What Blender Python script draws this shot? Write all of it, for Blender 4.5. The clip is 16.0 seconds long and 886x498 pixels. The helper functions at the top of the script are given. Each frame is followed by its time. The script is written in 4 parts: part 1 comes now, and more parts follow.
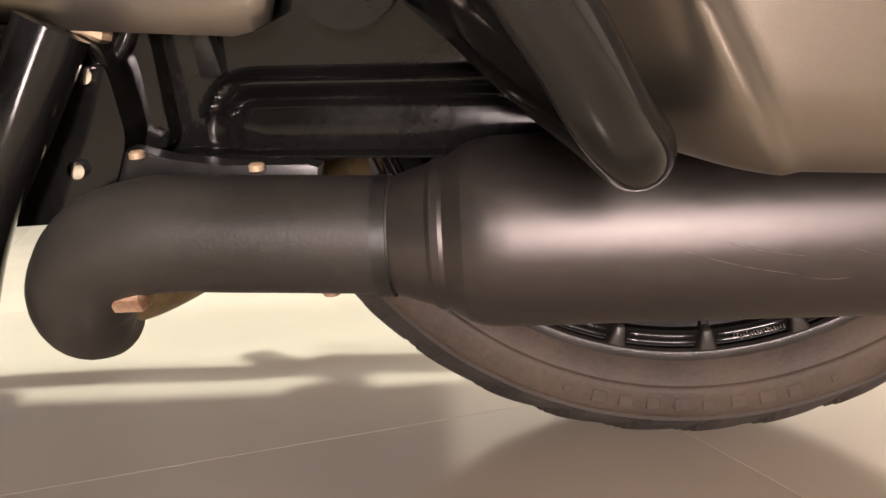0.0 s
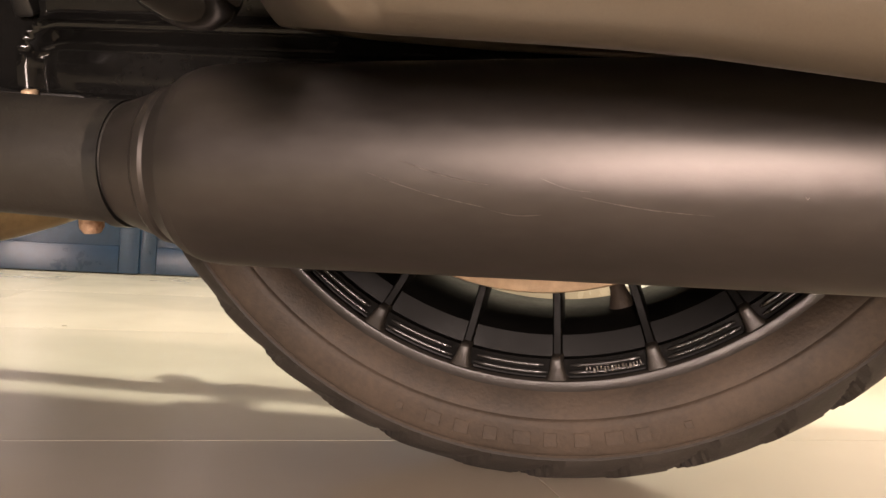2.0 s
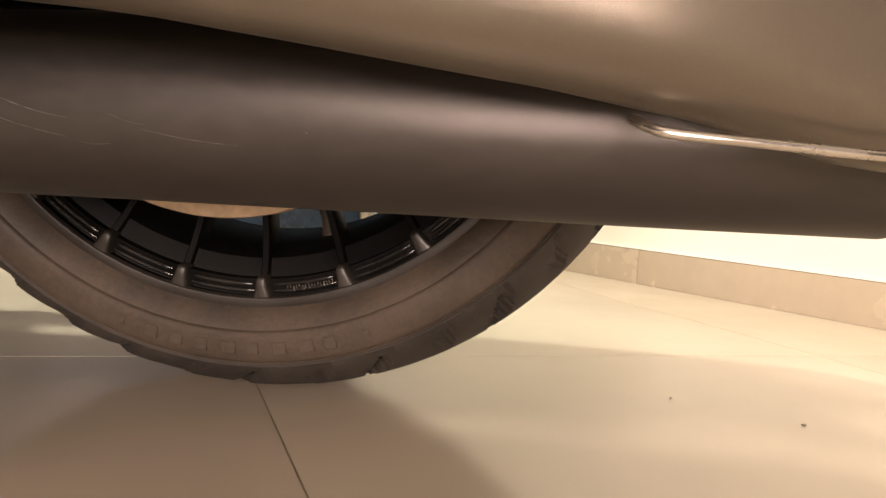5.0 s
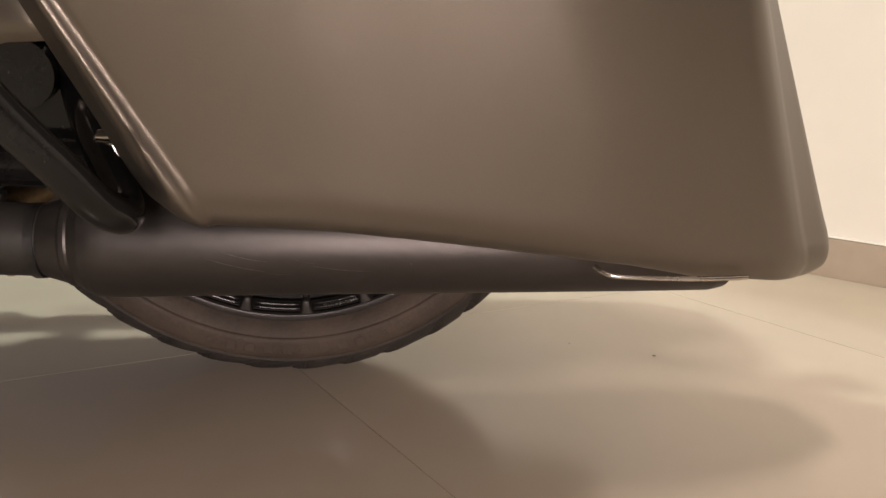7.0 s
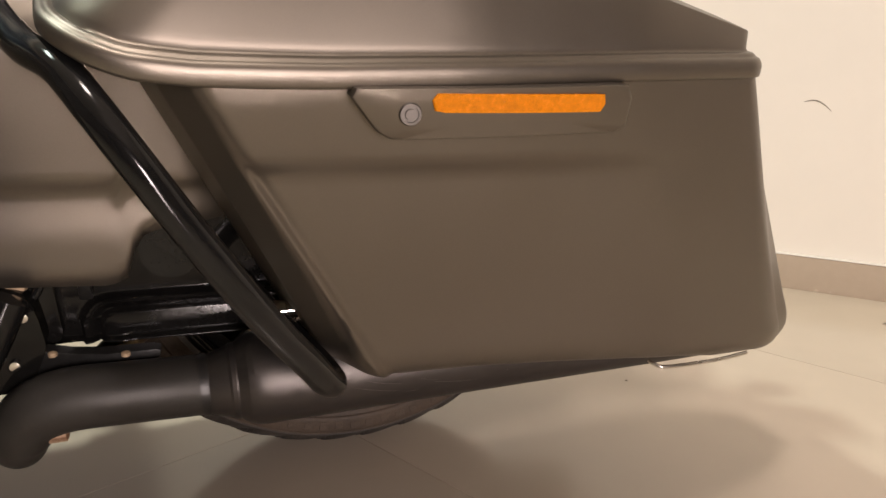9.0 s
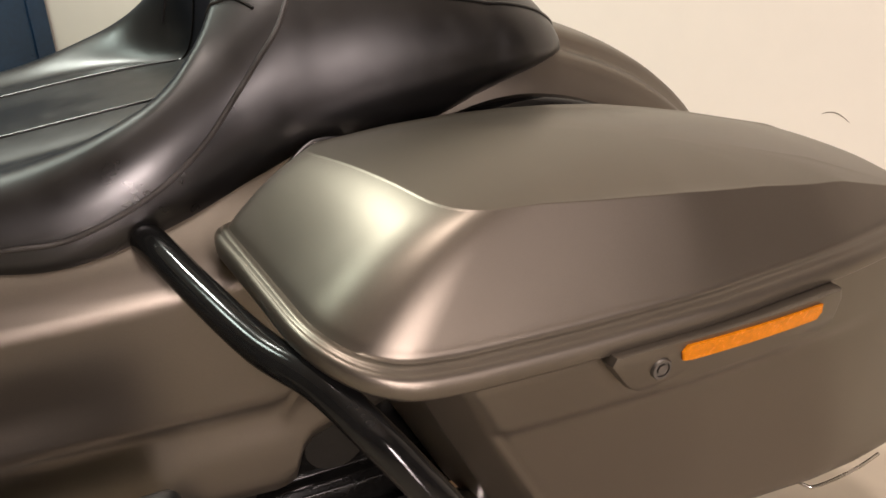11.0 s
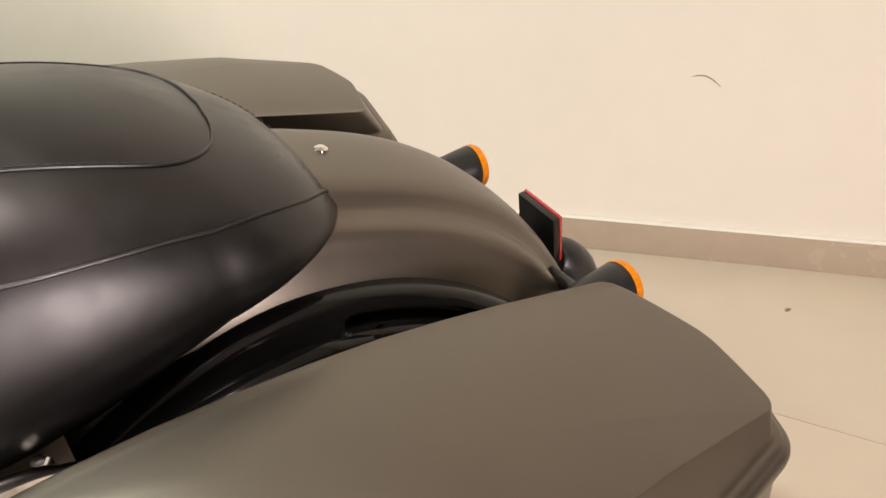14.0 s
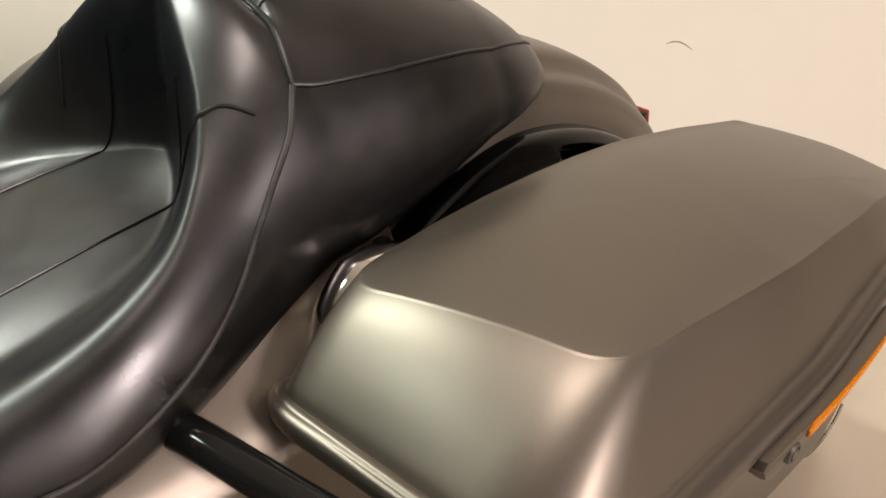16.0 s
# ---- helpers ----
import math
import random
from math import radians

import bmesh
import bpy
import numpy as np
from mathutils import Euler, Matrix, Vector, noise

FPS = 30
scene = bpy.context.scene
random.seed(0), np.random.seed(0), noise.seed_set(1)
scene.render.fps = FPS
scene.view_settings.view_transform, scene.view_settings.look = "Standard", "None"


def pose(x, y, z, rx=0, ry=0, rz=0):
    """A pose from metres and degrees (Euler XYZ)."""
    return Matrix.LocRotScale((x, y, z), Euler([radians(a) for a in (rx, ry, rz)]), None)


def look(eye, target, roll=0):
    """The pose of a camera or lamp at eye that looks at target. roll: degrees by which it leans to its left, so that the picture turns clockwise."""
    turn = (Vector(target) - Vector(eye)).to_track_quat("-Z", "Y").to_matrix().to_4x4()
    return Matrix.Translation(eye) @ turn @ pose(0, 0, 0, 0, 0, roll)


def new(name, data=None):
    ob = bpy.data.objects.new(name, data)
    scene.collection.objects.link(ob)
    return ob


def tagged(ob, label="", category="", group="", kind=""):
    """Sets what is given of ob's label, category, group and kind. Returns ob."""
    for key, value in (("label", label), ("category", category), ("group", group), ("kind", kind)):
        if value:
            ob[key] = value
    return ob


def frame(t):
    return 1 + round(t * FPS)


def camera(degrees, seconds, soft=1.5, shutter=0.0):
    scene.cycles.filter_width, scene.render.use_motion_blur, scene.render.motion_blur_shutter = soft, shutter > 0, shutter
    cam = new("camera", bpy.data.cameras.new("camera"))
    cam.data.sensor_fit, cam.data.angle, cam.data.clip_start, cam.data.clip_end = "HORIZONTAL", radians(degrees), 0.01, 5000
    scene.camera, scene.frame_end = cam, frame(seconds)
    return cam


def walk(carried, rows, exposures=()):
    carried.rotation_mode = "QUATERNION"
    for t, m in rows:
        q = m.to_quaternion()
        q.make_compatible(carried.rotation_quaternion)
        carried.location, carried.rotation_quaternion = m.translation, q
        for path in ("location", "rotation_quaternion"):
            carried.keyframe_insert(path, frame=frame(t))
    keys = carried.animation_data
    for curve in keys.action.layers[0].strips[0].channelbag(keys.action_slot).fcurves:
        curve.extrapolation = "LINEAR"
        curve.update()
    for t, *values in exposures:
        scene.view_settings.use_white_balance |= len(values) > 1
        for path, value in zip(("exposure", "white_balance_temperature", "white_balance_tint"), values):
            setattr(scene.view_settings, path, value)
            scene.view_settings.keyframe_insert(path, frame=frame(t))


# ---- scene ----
cam = camera(56.53, 16.0)
PATH = [
    (0, (-0.1257, -0.7003, 0.2565), (-0.2216, 0.2827, 0.0999), -2.32),
    (0.5, (-0.0709, -0.6597, 0.1991), (-0.2235, 0.3282, 0.1712), 0.48),
    (1, (-0.0232, -0.6640, 0.1783), (-0.2119, 0.3179, 0.1940), 2.70),
    (1.5, (0.0121, -0.6574, 0.1702), (-0.1907, 0.3218, 0.1725), 3.33),
    (2, (0.0466, -0.6543, 0.1690), (-0.1610, 0.3239, 0.1581), 3.32),
    (2.5, (0.0753, -0.6533, 0.1693), (-0.1275, 0.3257, 0.1526), 3.48),
    (3, (0.1065, -0.6639, 0.1689), (-0.0863, 0.3171, 0.1479), 3.87),
    (3.5, (0.1385, -0.6659, 0.1702), (-0.0414, 0.3172, 0.1374), 4.29),
    (4, (0.1722, -0.6735, 0.1694), (0.0157, 0.3131, 0.1229), 4.41),
    (4.5, (0.2014, -0.6764, 0.1688), (0.0733, 0.3135, 0.1080), 4.96),
    (4.7, (0.2189, -0.6842, 0.1663), (0.0957, 0.3062, 0.1036), 4.58),
    (7, (0.0706, -0.9917, 0.3356), (0.1702, -0.0164, 0.1385), 1.53),
    (7.5, (-0.0109, -1.0964, 0.3989), (0.1368, -0.1307, 0.1873), 1.43),
    (8, (-0.0888, -1.1270, 0.4276), (0.1133, -0.1732, 0.2122), 0.74),
    (8.2, (-0.1132, -1.1210, 0.4464), (0.1166, -0.1738, 0.2274), 0.72),
    (10.3, (-0.3033, -1.0171, 0.6659), (0.0386, -0.1234, 0.3752), -3.62),
    (10.5, (-0.3206, -0.9925, 0.6908), (0.0240, -0.1035, 0.3894), -4.12),
    (11, (-0.3682, -0.9415, 0.7586), (-0.0069, -0.0681, 0.4320), -4.96),
    (11.5, (-0.3960, -0.9180, 0.8514), (-0.0392, -0.0551, 0.4935), -5.69),
    (12, (-0.3515, -0.8832, 0.8968), (-0.0087, -0.0292, 0.5055), -5.95),
    (12.5, (-0.1790, -0.7909, 0.9285), (0.1478, 0.0401, 0.4785), -5.09),
    (13, (-0.0780, -0.7266, 0.9703), (0.2416, 0.0891, 0.4881), -5.55),
    (13.5, (-0.0623, -0.7189, 0.9696), (0.2806, 0.0745, 0.4667), -6.51),
    (14, (-0.1119, -0.7348, 0.9687), (0.2967, 0.0205, 0.4563), -7.25),
    (14.5, (-0.2116, -0.7501, 0.9706), (0.2566, -0.0261, 0.4640), -9.06),
    (15, (-0.3071, -0.7426, 0.9620), (0.2151, -0.0488, 0.4661), -9.65),
    (15.5, (-0.3922, -0.7233, 0.9284), (0.1587, -0.0395, 0.4499), -9.61),
    (16, (-0.4590, -0.7165, 0.8843), (0.0884, -0.0164, 0.4258), -8.66),
]
EXPOSURES = [(0, 1.22, 6250, 11), (0.8, 1.15, 6700, 11), (4.7, 0.88, 7000, 11), (7, 0.05, 6250, 9), (8.2, 0.04, 6250, 9), (10.3, 0.04, 6200, 9), (16, 0.02, 6200, 9)]
walk(cam, [(t, look(eye, target, roll)) for t, eye, target, roll in PATH], EXPOSURES)
BIKE = Matrix(((0.99978, -0.00352, -0.02086, -0.00003), (0.00000, 0.98603, -0.16659, -0.00021), (0.02116, 0.16655, 0.98581, 0.00126), (0, 0, 0, 1)))

# ---------------------------------------------------------------- light
world = bpy.data.worlds.new("room_world")
scene.world = world
world.use_nodes = True
world.node_tree.nodes["Background"].inputs[0].default_value = (1.0, 0.86, 0.7, 1)
world.node_tree.nodes["Background"].inputs[1].default_value = 0.006


def lamp(name, at, to, size, power, colour):
    data = bpy.data.lights.new(name, "AREA")
    data.shape, data.size, data.energy, data.color = "DISK", size, power, colour
    ob = new(name, data)
    ob.matrix_world = look(at, to)
    return ob


lamp("ceiling_lamp", (-0.72, 0.68, 2.62), (-0.72, 0.68, 0), 0.20, 37, (0.99, 1.0, 0.86))
lamp("ceiling_lamp", (-0.25, -0.95, 2.62), (-0.25, -0.95, 0), 0.40, 27, (1.0, 0.82, 0.72))
lamp("ceiling_lamp", (-1.6, 0.3, 2.62), (-1.6, 0.3, 0), 0.45, 16, (0.89, 1.0, 0.86))
# warm panel out of view, added to give muffler and bags their highlights
warm_panel = lamp("corridor_light", (0.48, -7.2, 1.15), (0.48, 0, 1.15), 0.9, 395, (1.0, 0.81, 0.75))
warm_panel.data.shape, warm_panel.data.size_y = "RECTANGLE", 2.0


# ---------------------------------------------------------------- materials
def material(name, colour, rough=0.5, metal=0.0, var=0.15, scale=8.0, fine=120.0, bump=0.0, bump_scale=200.0, rough_var=0.08,
             second=None, coat=0.0, stretch=(1, 1, 1), random_tint=0.0, specular=0.5):
    m = bpy.data.materials.new(name)
    m.use_nodes = True
    nt = m.node_tree
    b = nt.nodes["Principled BSDF"]
    tc = nt.nodes.new("ShaderNodeTexCoord")
    mp = nt.nodes.new("ShaderNodeMapping")
    mp.inputs["Scale"].default_value = stretch
    nt.links.new(tc.outputs["Object"], mp.inputs[0])
    big, small = nt.nodes.new("ShaderNodeTexNoise"), nt.nodes.new("ShaderNodeTexNoise")
    big.inputs["Scale"].default_value, small.inputs["Scale"].default_value = scale, fine
    big.inputs["Detail"].default_value, small.inputs["Detail"].default_value = 5, 3
    for node in (big, small):
        nt.links.new(mp.outputs[0], node.inputs["Vector"])
    mix = nt.nodes.new("ShaderNodeMix")
    mix.data_type = "RGBA"
    c = Vector(colour)
    d = Vector(second) if second else c * (1 + 2 * var)
    mix.inputs["A"].default_value = (*(c * (1 - var)), 1)
    mix.inputs["B"].default_value = (*d, 1)
    add = nt.nodes.new("ShaderNodeMath")
    add.operation = "MULTIPLY_ADD"
    add.inputs[1].default_value, add.inputs[2].default_value = 0.4, -0.2
    nt.links.new(small.outputs[0], add.inputs[0])
    add2 = nt.nodes.new("ShaderNodeMath")
    nt.links.new(big.outputs[0], add2.inputs[0])
    nt.links.new(add.outputs[0], add2.inputs[1])
    ramp = nt.nodes.new("ShaderNodeMapRange")
    ramp.inputs["From Min"].default_value, ramp.inputs["From Max"].default_value = 0.3, 0.7
    nt.links.new(add2.outputs[0], ramp.inputs["Value"])
    nt.links.new(ramp.outputs[0], mix.inputs["Factor"])
    out = mix.outputs["Result"]
    if random_tint:
        info = nt.nodes.new("ShaderNodeObjectInfo")
        hsv = nt.nodes.new("ShaderNodeHueSaturation")
        span = nt.nodes.new("ShaderNodeMapRange")
        span.inputs["To Min"].default_value, span.inputs["To Max"].default_value = 1 - random_tint, 1 + random_tint
        nt.links.new(info.outputs["Random"], span.inputs["Value"])
        nt.links.new(span.outputs[0], hsv.inputs["Value"])
        nt.links.new(out, hsv.inputs["Color"])
        out = hsv.outputs[0]
    nt.links.new(out, b.inputs["Base Color"])
    b.inputs["Metallic"].default_value = metal
    b.inputs["Specular IOR Level"].default_value = specular
    b.inputs["Coat Weight"].default_value = coat
    b.inputs["Coat Roughness"].default_value = 0.08
    rr = nt.nodes.new("ShaderNodeMapRange")
    rr.inputs["From Min"].default_value, rr.inputs["From Max"].default_value = 0.3, 0.7
    rr.inputs["To Min"].default_value, rr.inputs["To Max"].default_value = max(0.02, rough - rough_var), min(1, rough + rough_var)
    nt.links.new(add2.outputs[0], rr.inputs["Value"])
    nt.links.new(rr.outputs[0], b.inputs["Roughness"])
    if bump:
        bn = nt.nodes.new("ShaderNodeTexNoise")
        bn.inputs["Scale"].default_value, bn.inputs["Detail"].default_value = bump_scale, 4
        nt.links.new(mp.outputs[0], bn.inputs["Vector"])
        bp = nt.nodes.new("ShaderNodeBump")
        bp.inputs["Strength"].default_value, bp.inputs["Distance"].default_value = bump, 0.002
        nt.links.new(bn.outputs[0], bp.inputs["Height"])
        nt.links.new(bp.outputs[0], b.inputs["Normal"])
    return m


PAINT = material("taupe_satin_paint", (0.158, 0.140, 0.116), 0.375, 0.85, 0.05, 3, 900, 0.04, 1500, 0.04)
LEATHER = material("black_leather", (0.0045, 0.0042, 0.0040), 0.35, 0.0, 0.15, 10, 45, 0.035, 900, 0.08, specular=0.62)
# lighter than the leather, to paint in the light its raised edge catches
WELT = material("lit_welt", (0.030, 0.027, 0.025), 0.42, 0, 0.3, 40, 300, 0.1, 600)
THREAD = material("dark_thread", (0.035, 0.031, 0.029), 0.6, 0, 0.2, 60, 900)
MUFFLER = material("satin_black_muffler", (0.068, 0.062, 0.058), 0.45, 0.8, 0.10, 9, 160, 0.015, 500, 0.04, stretch=(0.4, 1, 1))
PIPE = material("matt_black_pipe", (0.028, 0.026, 0.023), 0.5, 0.4, 0.15, 12, 200, 0.08, 500)
GLOSS = material("gloss_black", (0.006, 0.006, 0.006), 0.11, 0, 0.3, 9, 200, 0.01, 60, 0.04, specular=0.32)
UNDER = material("oily_black_underside", (0.006, 0.0058, 0.0055), 0.12, 0, 0.3, 12, 200, 0.008, 90, 0.05, specular=0.26)
SATIN_BLACK = material("satin_black", (0.009, 0.0088, 0.0085), 0.38, 0.0, 0.3, 14, 220, 0.05, 300)
RUBBER = material("dusty_rubber", (0.040, 0.030, 0.021), 0.72, 0, 0.25, 14, 260, 0.25, 420, 0.06, second=(0.072, 0.052, 0.036))
TREAD = material("worn_tread_rubber", (0.020, 0.017, 0.014), 0.68, 0, 0.25, 14, 260, 0.25, 420, 0.06, second=(0.040, 0.033, 0.026))
# darker rubber that stands in for the shade down in the tread grooves
GROOVE_SHADE = material("shaded_groove_rubber", (0.012, 0.010, 0.009), 0.8, 0, 0.2, 40, 300)
RIM = material("black_rim", (0.0035, 0.0033, 0.003), 0.42, 0.0, 0.3, 20, 240, 0.0, 300, 0.06, specular=0.07)
FLANGE = material("satin_rim_flange", (0.022, 0.019, 0.016), 0.40, 0.0, 0.2, 20, 240, 0.04, 300, 0.05, specular=0.35)
RIM_FACE = material("satin_rim_face", (0.018, 0.017, 0.016), 0.22, 0.3, 0.2, 20, 240, 0.04, 300, 0.05)
RIDGE = material("polished_black_ridge", (0.22, 0.21, 0.20), 0.2, 0.9, 0.2, 30, 300)
BRIGHT = material("machined_edge", (0.55, 0.53, 0.5), 0.22, 1.0, 0.1, 20, 300)
LOCK_STEEL = material("lock_steel", (0.15, 0.14, 0.13), 0.45, 1.0, 0.15, 40, 300)
CHROME = material("chrome", (0.75, 0.73, 0.7), 0.07, 1.0, 0.06, 20, 200, 0, 1, 0.03)
DUST_STEEL = material("dusty_steel", (0.42, 0.31, 0.20), 0.5, 0.35, 0.2, 14, 180, 0.1, 300)
RUST = material("rusty_steel", (0.32, 0.17, 0.09), 0.62, 0.4, 0.35, 60, 400, 0.4, 500, second=(0.55, 0.40, 0.28))
TAN_PIPE = material("heat_tinted_pipe", (0.24, 0.18, 0.10), 0.42, 0.7, 0.25, 14, 220)
AMBER = material("amber_lens", (0.64, 0.205, 0.001), 0.22, 0, 0.10, 200, 700, 0.5, 900, coat=0.0, specular=0.15)
RED = material("red_lens", (0.36, 0.03, 0.03), 0.2, 0, 0.1, 80, 300, coat=0.5)
TILE = material("cream_floor_tile", (0.56, 0.49, 0.395), 0.17, 0, 0.03, 1.6, 9, 0.0, 14, 0.03, random_tint=0.02, specular=0.6)
GROUT = material("brown_grout", (0.27, 0.215, 0.155), 0.8, 0, 0.2, 40, 300, 0.3, 300)
SKIRT = material("beige_skirting_tile", (0.42, 0.345, 0.265), 0.25, 0, 0.04, 4, 40, 0.03, 30, 0.05, random_tint=0.03)
PLASTER = material("cream_wall_paint", (0.76, 0.715, 0.635), 0.75, 0, 0.015, 1.2, 14, 0.05, 60, 0.05)
# for unseen walls: made dark so that they bounce and mirror little light
UNSEEN_BROWN = material("unseen_wall_brown", (0.12, 0.10, 0.085), 0.75, 0, 0.04, 1.2, 40, 0.12, 90, 0.05)
CEILING = material("white_ceiling_paint", (0.78, 0.75, 0.69), 0.8, 0, 0.03, 1, 30, 0.1, 60)
NAVY = material("navy_lacquer", (0.006, 0.019, 0.042), 0.3, 0, 0.3, 3, 60, 0.04, 30, 0.06)
MARK = material("grey_scuff", (0.22, 0.19, 0.15), 0.7, 0, 0.3, 90, 600)
SCRATCH = material("bare_scratch", (0.115, 0.104, 0.096), 0.5, 0.6, 0.4, 200, 900)


# ---------------------------------------------------------------- mesh helpers
def mesh_object(name, bm, mat, parent=None, label="", smooth=40):
    bmesh.ops.recalc_face_normals(bm, faces=bm.faces)
    me = bpy.data.meshes.new(name)
    bm.to_mesh(me)
    bm.free()
    me.materials.append(mat)
    if smooth:
        for p in me.polygons:
            p.use_smooth = True
        me.set_sharp_from_angle(angle=radians(smooth))
    ob = new(name, me)
    ob.parent = parent
    if label:
        ob["label"] = label
    return ob


part = mesh_object


def loft(rings, closed=True, cap0=True, cap1=True):
    """Skin over rings of equally many points."""
    bm = bmesh.new()
    vs = [[bm.verts.new(p) for p in ring] for ring in rings]
    n = len(rings[0])
    for a, b in zip(vs, vs[1:]):
        for i in range(n if closed else n - 1):
            bm.faces.new((a[i], a[(i + 1) % n], b[(i + 1) % n], b[i]))
    if closed and cap0:
        bm.faces.new(vs[0])
    if closed and cap1:
        bm.faces.new(vs[-1])
    return bm


def smooth_path(points, per=10):
    """Catmull-Rom through the points."""
    pts = [Vector(p) for p in points]
    pts = [pts[0] * 2 - pts[1], *pts, pts[-1] * 2 - pts[-2]]
    out = []
    for a, b, c, d in zip(pts, pts[1:], pts[2:], pts[3:]):
        for i in range(per):
            t = i / per
            out.append(0.5 * (2 * b + (c - a) * t + (2 * a - 5 * b + 4 * c - d) * t * t + (3 * b - a - 3 * c + d) * t ** 3))
    out.append(pts[-2])
    return out


def tube(points, radius, segs=16, per=10, smooth=True):
    """A round bar along the points; radius: a number or one for each point."""
    path = smooth_path(points, per) if smooth else [Vector(p) for p in points]
    k = len(points)
    rad = [radius] * len(path) if isinstance(radius, (int, float)) else [float(v) for v in np.interp(np.linspace(0, k - 1, len(path)), range(k), radius)]
    rings, side = [], None
    for i, p in enumerate(path):
        ahead = (path[min(i + 1, len(path) - 1)] - path[max(i - 1, 0)]).normalized()
        if side is None:
            side = ahead.orthogonal().normalized()
        side = (side - ahead * side.dot(ahead)).normalized()
        other = ahead.cross(side)
        rings.append([p + rad[i] * (math.cos(a) * side + math.sin(a) * other) for a in (2 * math.pi * j / segs for j in range(segs))])
    return loft(rings)


def turned(profile, centre, axis="y", segs=64, closed_profile=False):
    """A lathe body: profile of (along, radius) round an axis through the centre."""
    rings = []
    for s, r in profile:
        ring = []
        for j in range(segs):
            a = 2 * math.pi * j / segs
            c, d = r * math.cos(a), r * math.sin(a)
            q = {"x": (s, c, d), "y": (c, s, d), "z": (c, d, s)}[axis]
            ring.append(Vector(q) + Vector(centre))
        rings.append(ring)
    if closed_profile:
        rings.append(rings[0])
        bm = loft(rings, cap0=False, cap1=False)
        bmesh.ops.remove_doubles(bm, verts=bm.verts, dist=1e-6)
        return bm
    return loft(rings)


def box(lo, hi, bevel=0.0, segs=2):
    bm = bmesh.new()
    bmesh.ops.create_cube(bm, size=1)
    lo, hi = Vector(lo), Vector(hi)
    for v in bm.verts:
        v.co = Vector((lo[k] + (v.co[k] + 0.5) * (hi[k] - lo[k]) for k in range(3)))
    if bevel:
        bmesh.ops.bevel(bm, geom=bm.edges[:], offset=bevel, segments=segs, profile=0.6, affect="EDGES")
    return bm


def moved(bm, m):
    bm.transform(m)
    return bm


def prism(outline, lo, hi, axis="y", bevel=0.0, segs=2):
    """A plate: the outline in the two other axes, from lo to hi along the axis."""
    def at(a, b, s):
        return {"y": (a, s, b), "x": (s, a, b), "z": (a, b, s)}[axis]
    bm = loft([[at(a, b, lo) for a, b in outline], [at(a, b, hi) for a, b in outline]])
    if bevel:
        flat = [e for e in bm.edges if abs(e.verts[0].co["xyz".index(axis)] - e.verts[1].co["xyz".index(axis)]) < 1e-6]
        bmesh.ops.bevel(bm, geom=flat, offset=bevel, segments=segs, profile=0.6, affect="EDGES")
    return bm


def rounded(corners, per=8):
    """A closed outline from (x, y, radius) corners."""
    out, n = [], len(corners)
    for i, (x, y, r) in enumerate(corners):
        p, a, b = Vector((x, y)), Vector(corners[i - 1][:2]), Vector(corners[(i + 1) % n][:2])
        u, w = (a - p).normalized(), (b - p).normalized()
        half = math.acos(max(-1, min(1, u.dot(w)))) / 2
        cut = min(r / max(math.tan(half), 1e-3), 0.48 * (a - p).length, 0.48 * (b - p).length)
        s, e = p + u * cut, p + w * cut
        for k in range(per + 1):
            t = k / per
            out.append(s * (1 - t) ** 2 + p * 2 * t * (1 - t) + e * t * t)
    return [tuple(q) for q in out]


def resample(outline, count):
    pts = [Vector(p) for p in outline] + [Vector(outline[0])]
    run = [0.0]
    for a, b in zip(pts, pts[1:]):
        run.append(run[-1] + (b - a).length)
    want = np.linspace(0, run[-1], count, endpoint=False)
    return [(float(np.interp(w, run, [p[0] for p in pts])), float(np.interp(w, run, [p[1] for p in pts]))) for w in want]


def ease(t):
    t = max(0.0, min(1.0, t))
    return t * t * (3 - 2 * t)


def lerp(x, table):
    return float(np.interp(x, [a for a, _ in table], [b for _, b in table]))


def thing(name, at=None, **tags):
    ob = new(name)
    ob.empty_display_size = 0.05
    if at is not None:
        ob.matrix_world = at
    return tagged(ob, **tags)


# ---------------------------------------------------------------- the room
TURN = radians(25.5)                       # the floor tiles' direction
TX, TY = Vector((math.cos(TURN), math.sin(TURN), 0)), Vector((-math.sin(TURN), math.cos(TURN), 0))
TILE_SIZE, JOINT = 0.689, 0.0013
WALL_E, WALL_D, WALL_AT = Vector((0.802, 0.597, 0)), Vector((0.597, -0.802, 0)), 1.02

floor = tagged(mesh_object("floor", box((-4.6, -7.9, -0.06), (4.4, 4.6, -0.0008)), GROUT, smooth=0),
               "cream polished floor tiles with thin brown joints", "floor", kind="structure")


def wall(name, p, q, height=2.75, thick=0.12, mat=None):
    p, q = Vector((*p, 0)), Vector((*q, 0))
    along = (q - p).normalized()
    out = Vector((-along.y, along.x, 0))
    bm = bmesh.new()
    vs = [bm.verts.new(c) for c in (p, q, q + out * thick, p + out * thick)]
    up = [bm.verts.new(v.co + Vector((0, 0, height))) for v in vs]
    bm.faces.new(vs), bm.faces.new(up)
    for i in range(4):
        bm.faces.new((vs[i], vs[(i + 1) % 4], up[(i + 1) % 4], up[i]))
    return tagged(mesh_object(name, bm, mat or PLASTER, smooth=0), "plain unseen wall, kept dark brown to cut bounced light" if mat else "plain cream painted plaster wall", "wall", kind="structure")


def on_wall(s, h=0.0, off=0.0):
    return WALL_E * (WALL_AT - off) + WALL_D * s + Vector((0, 0, h))


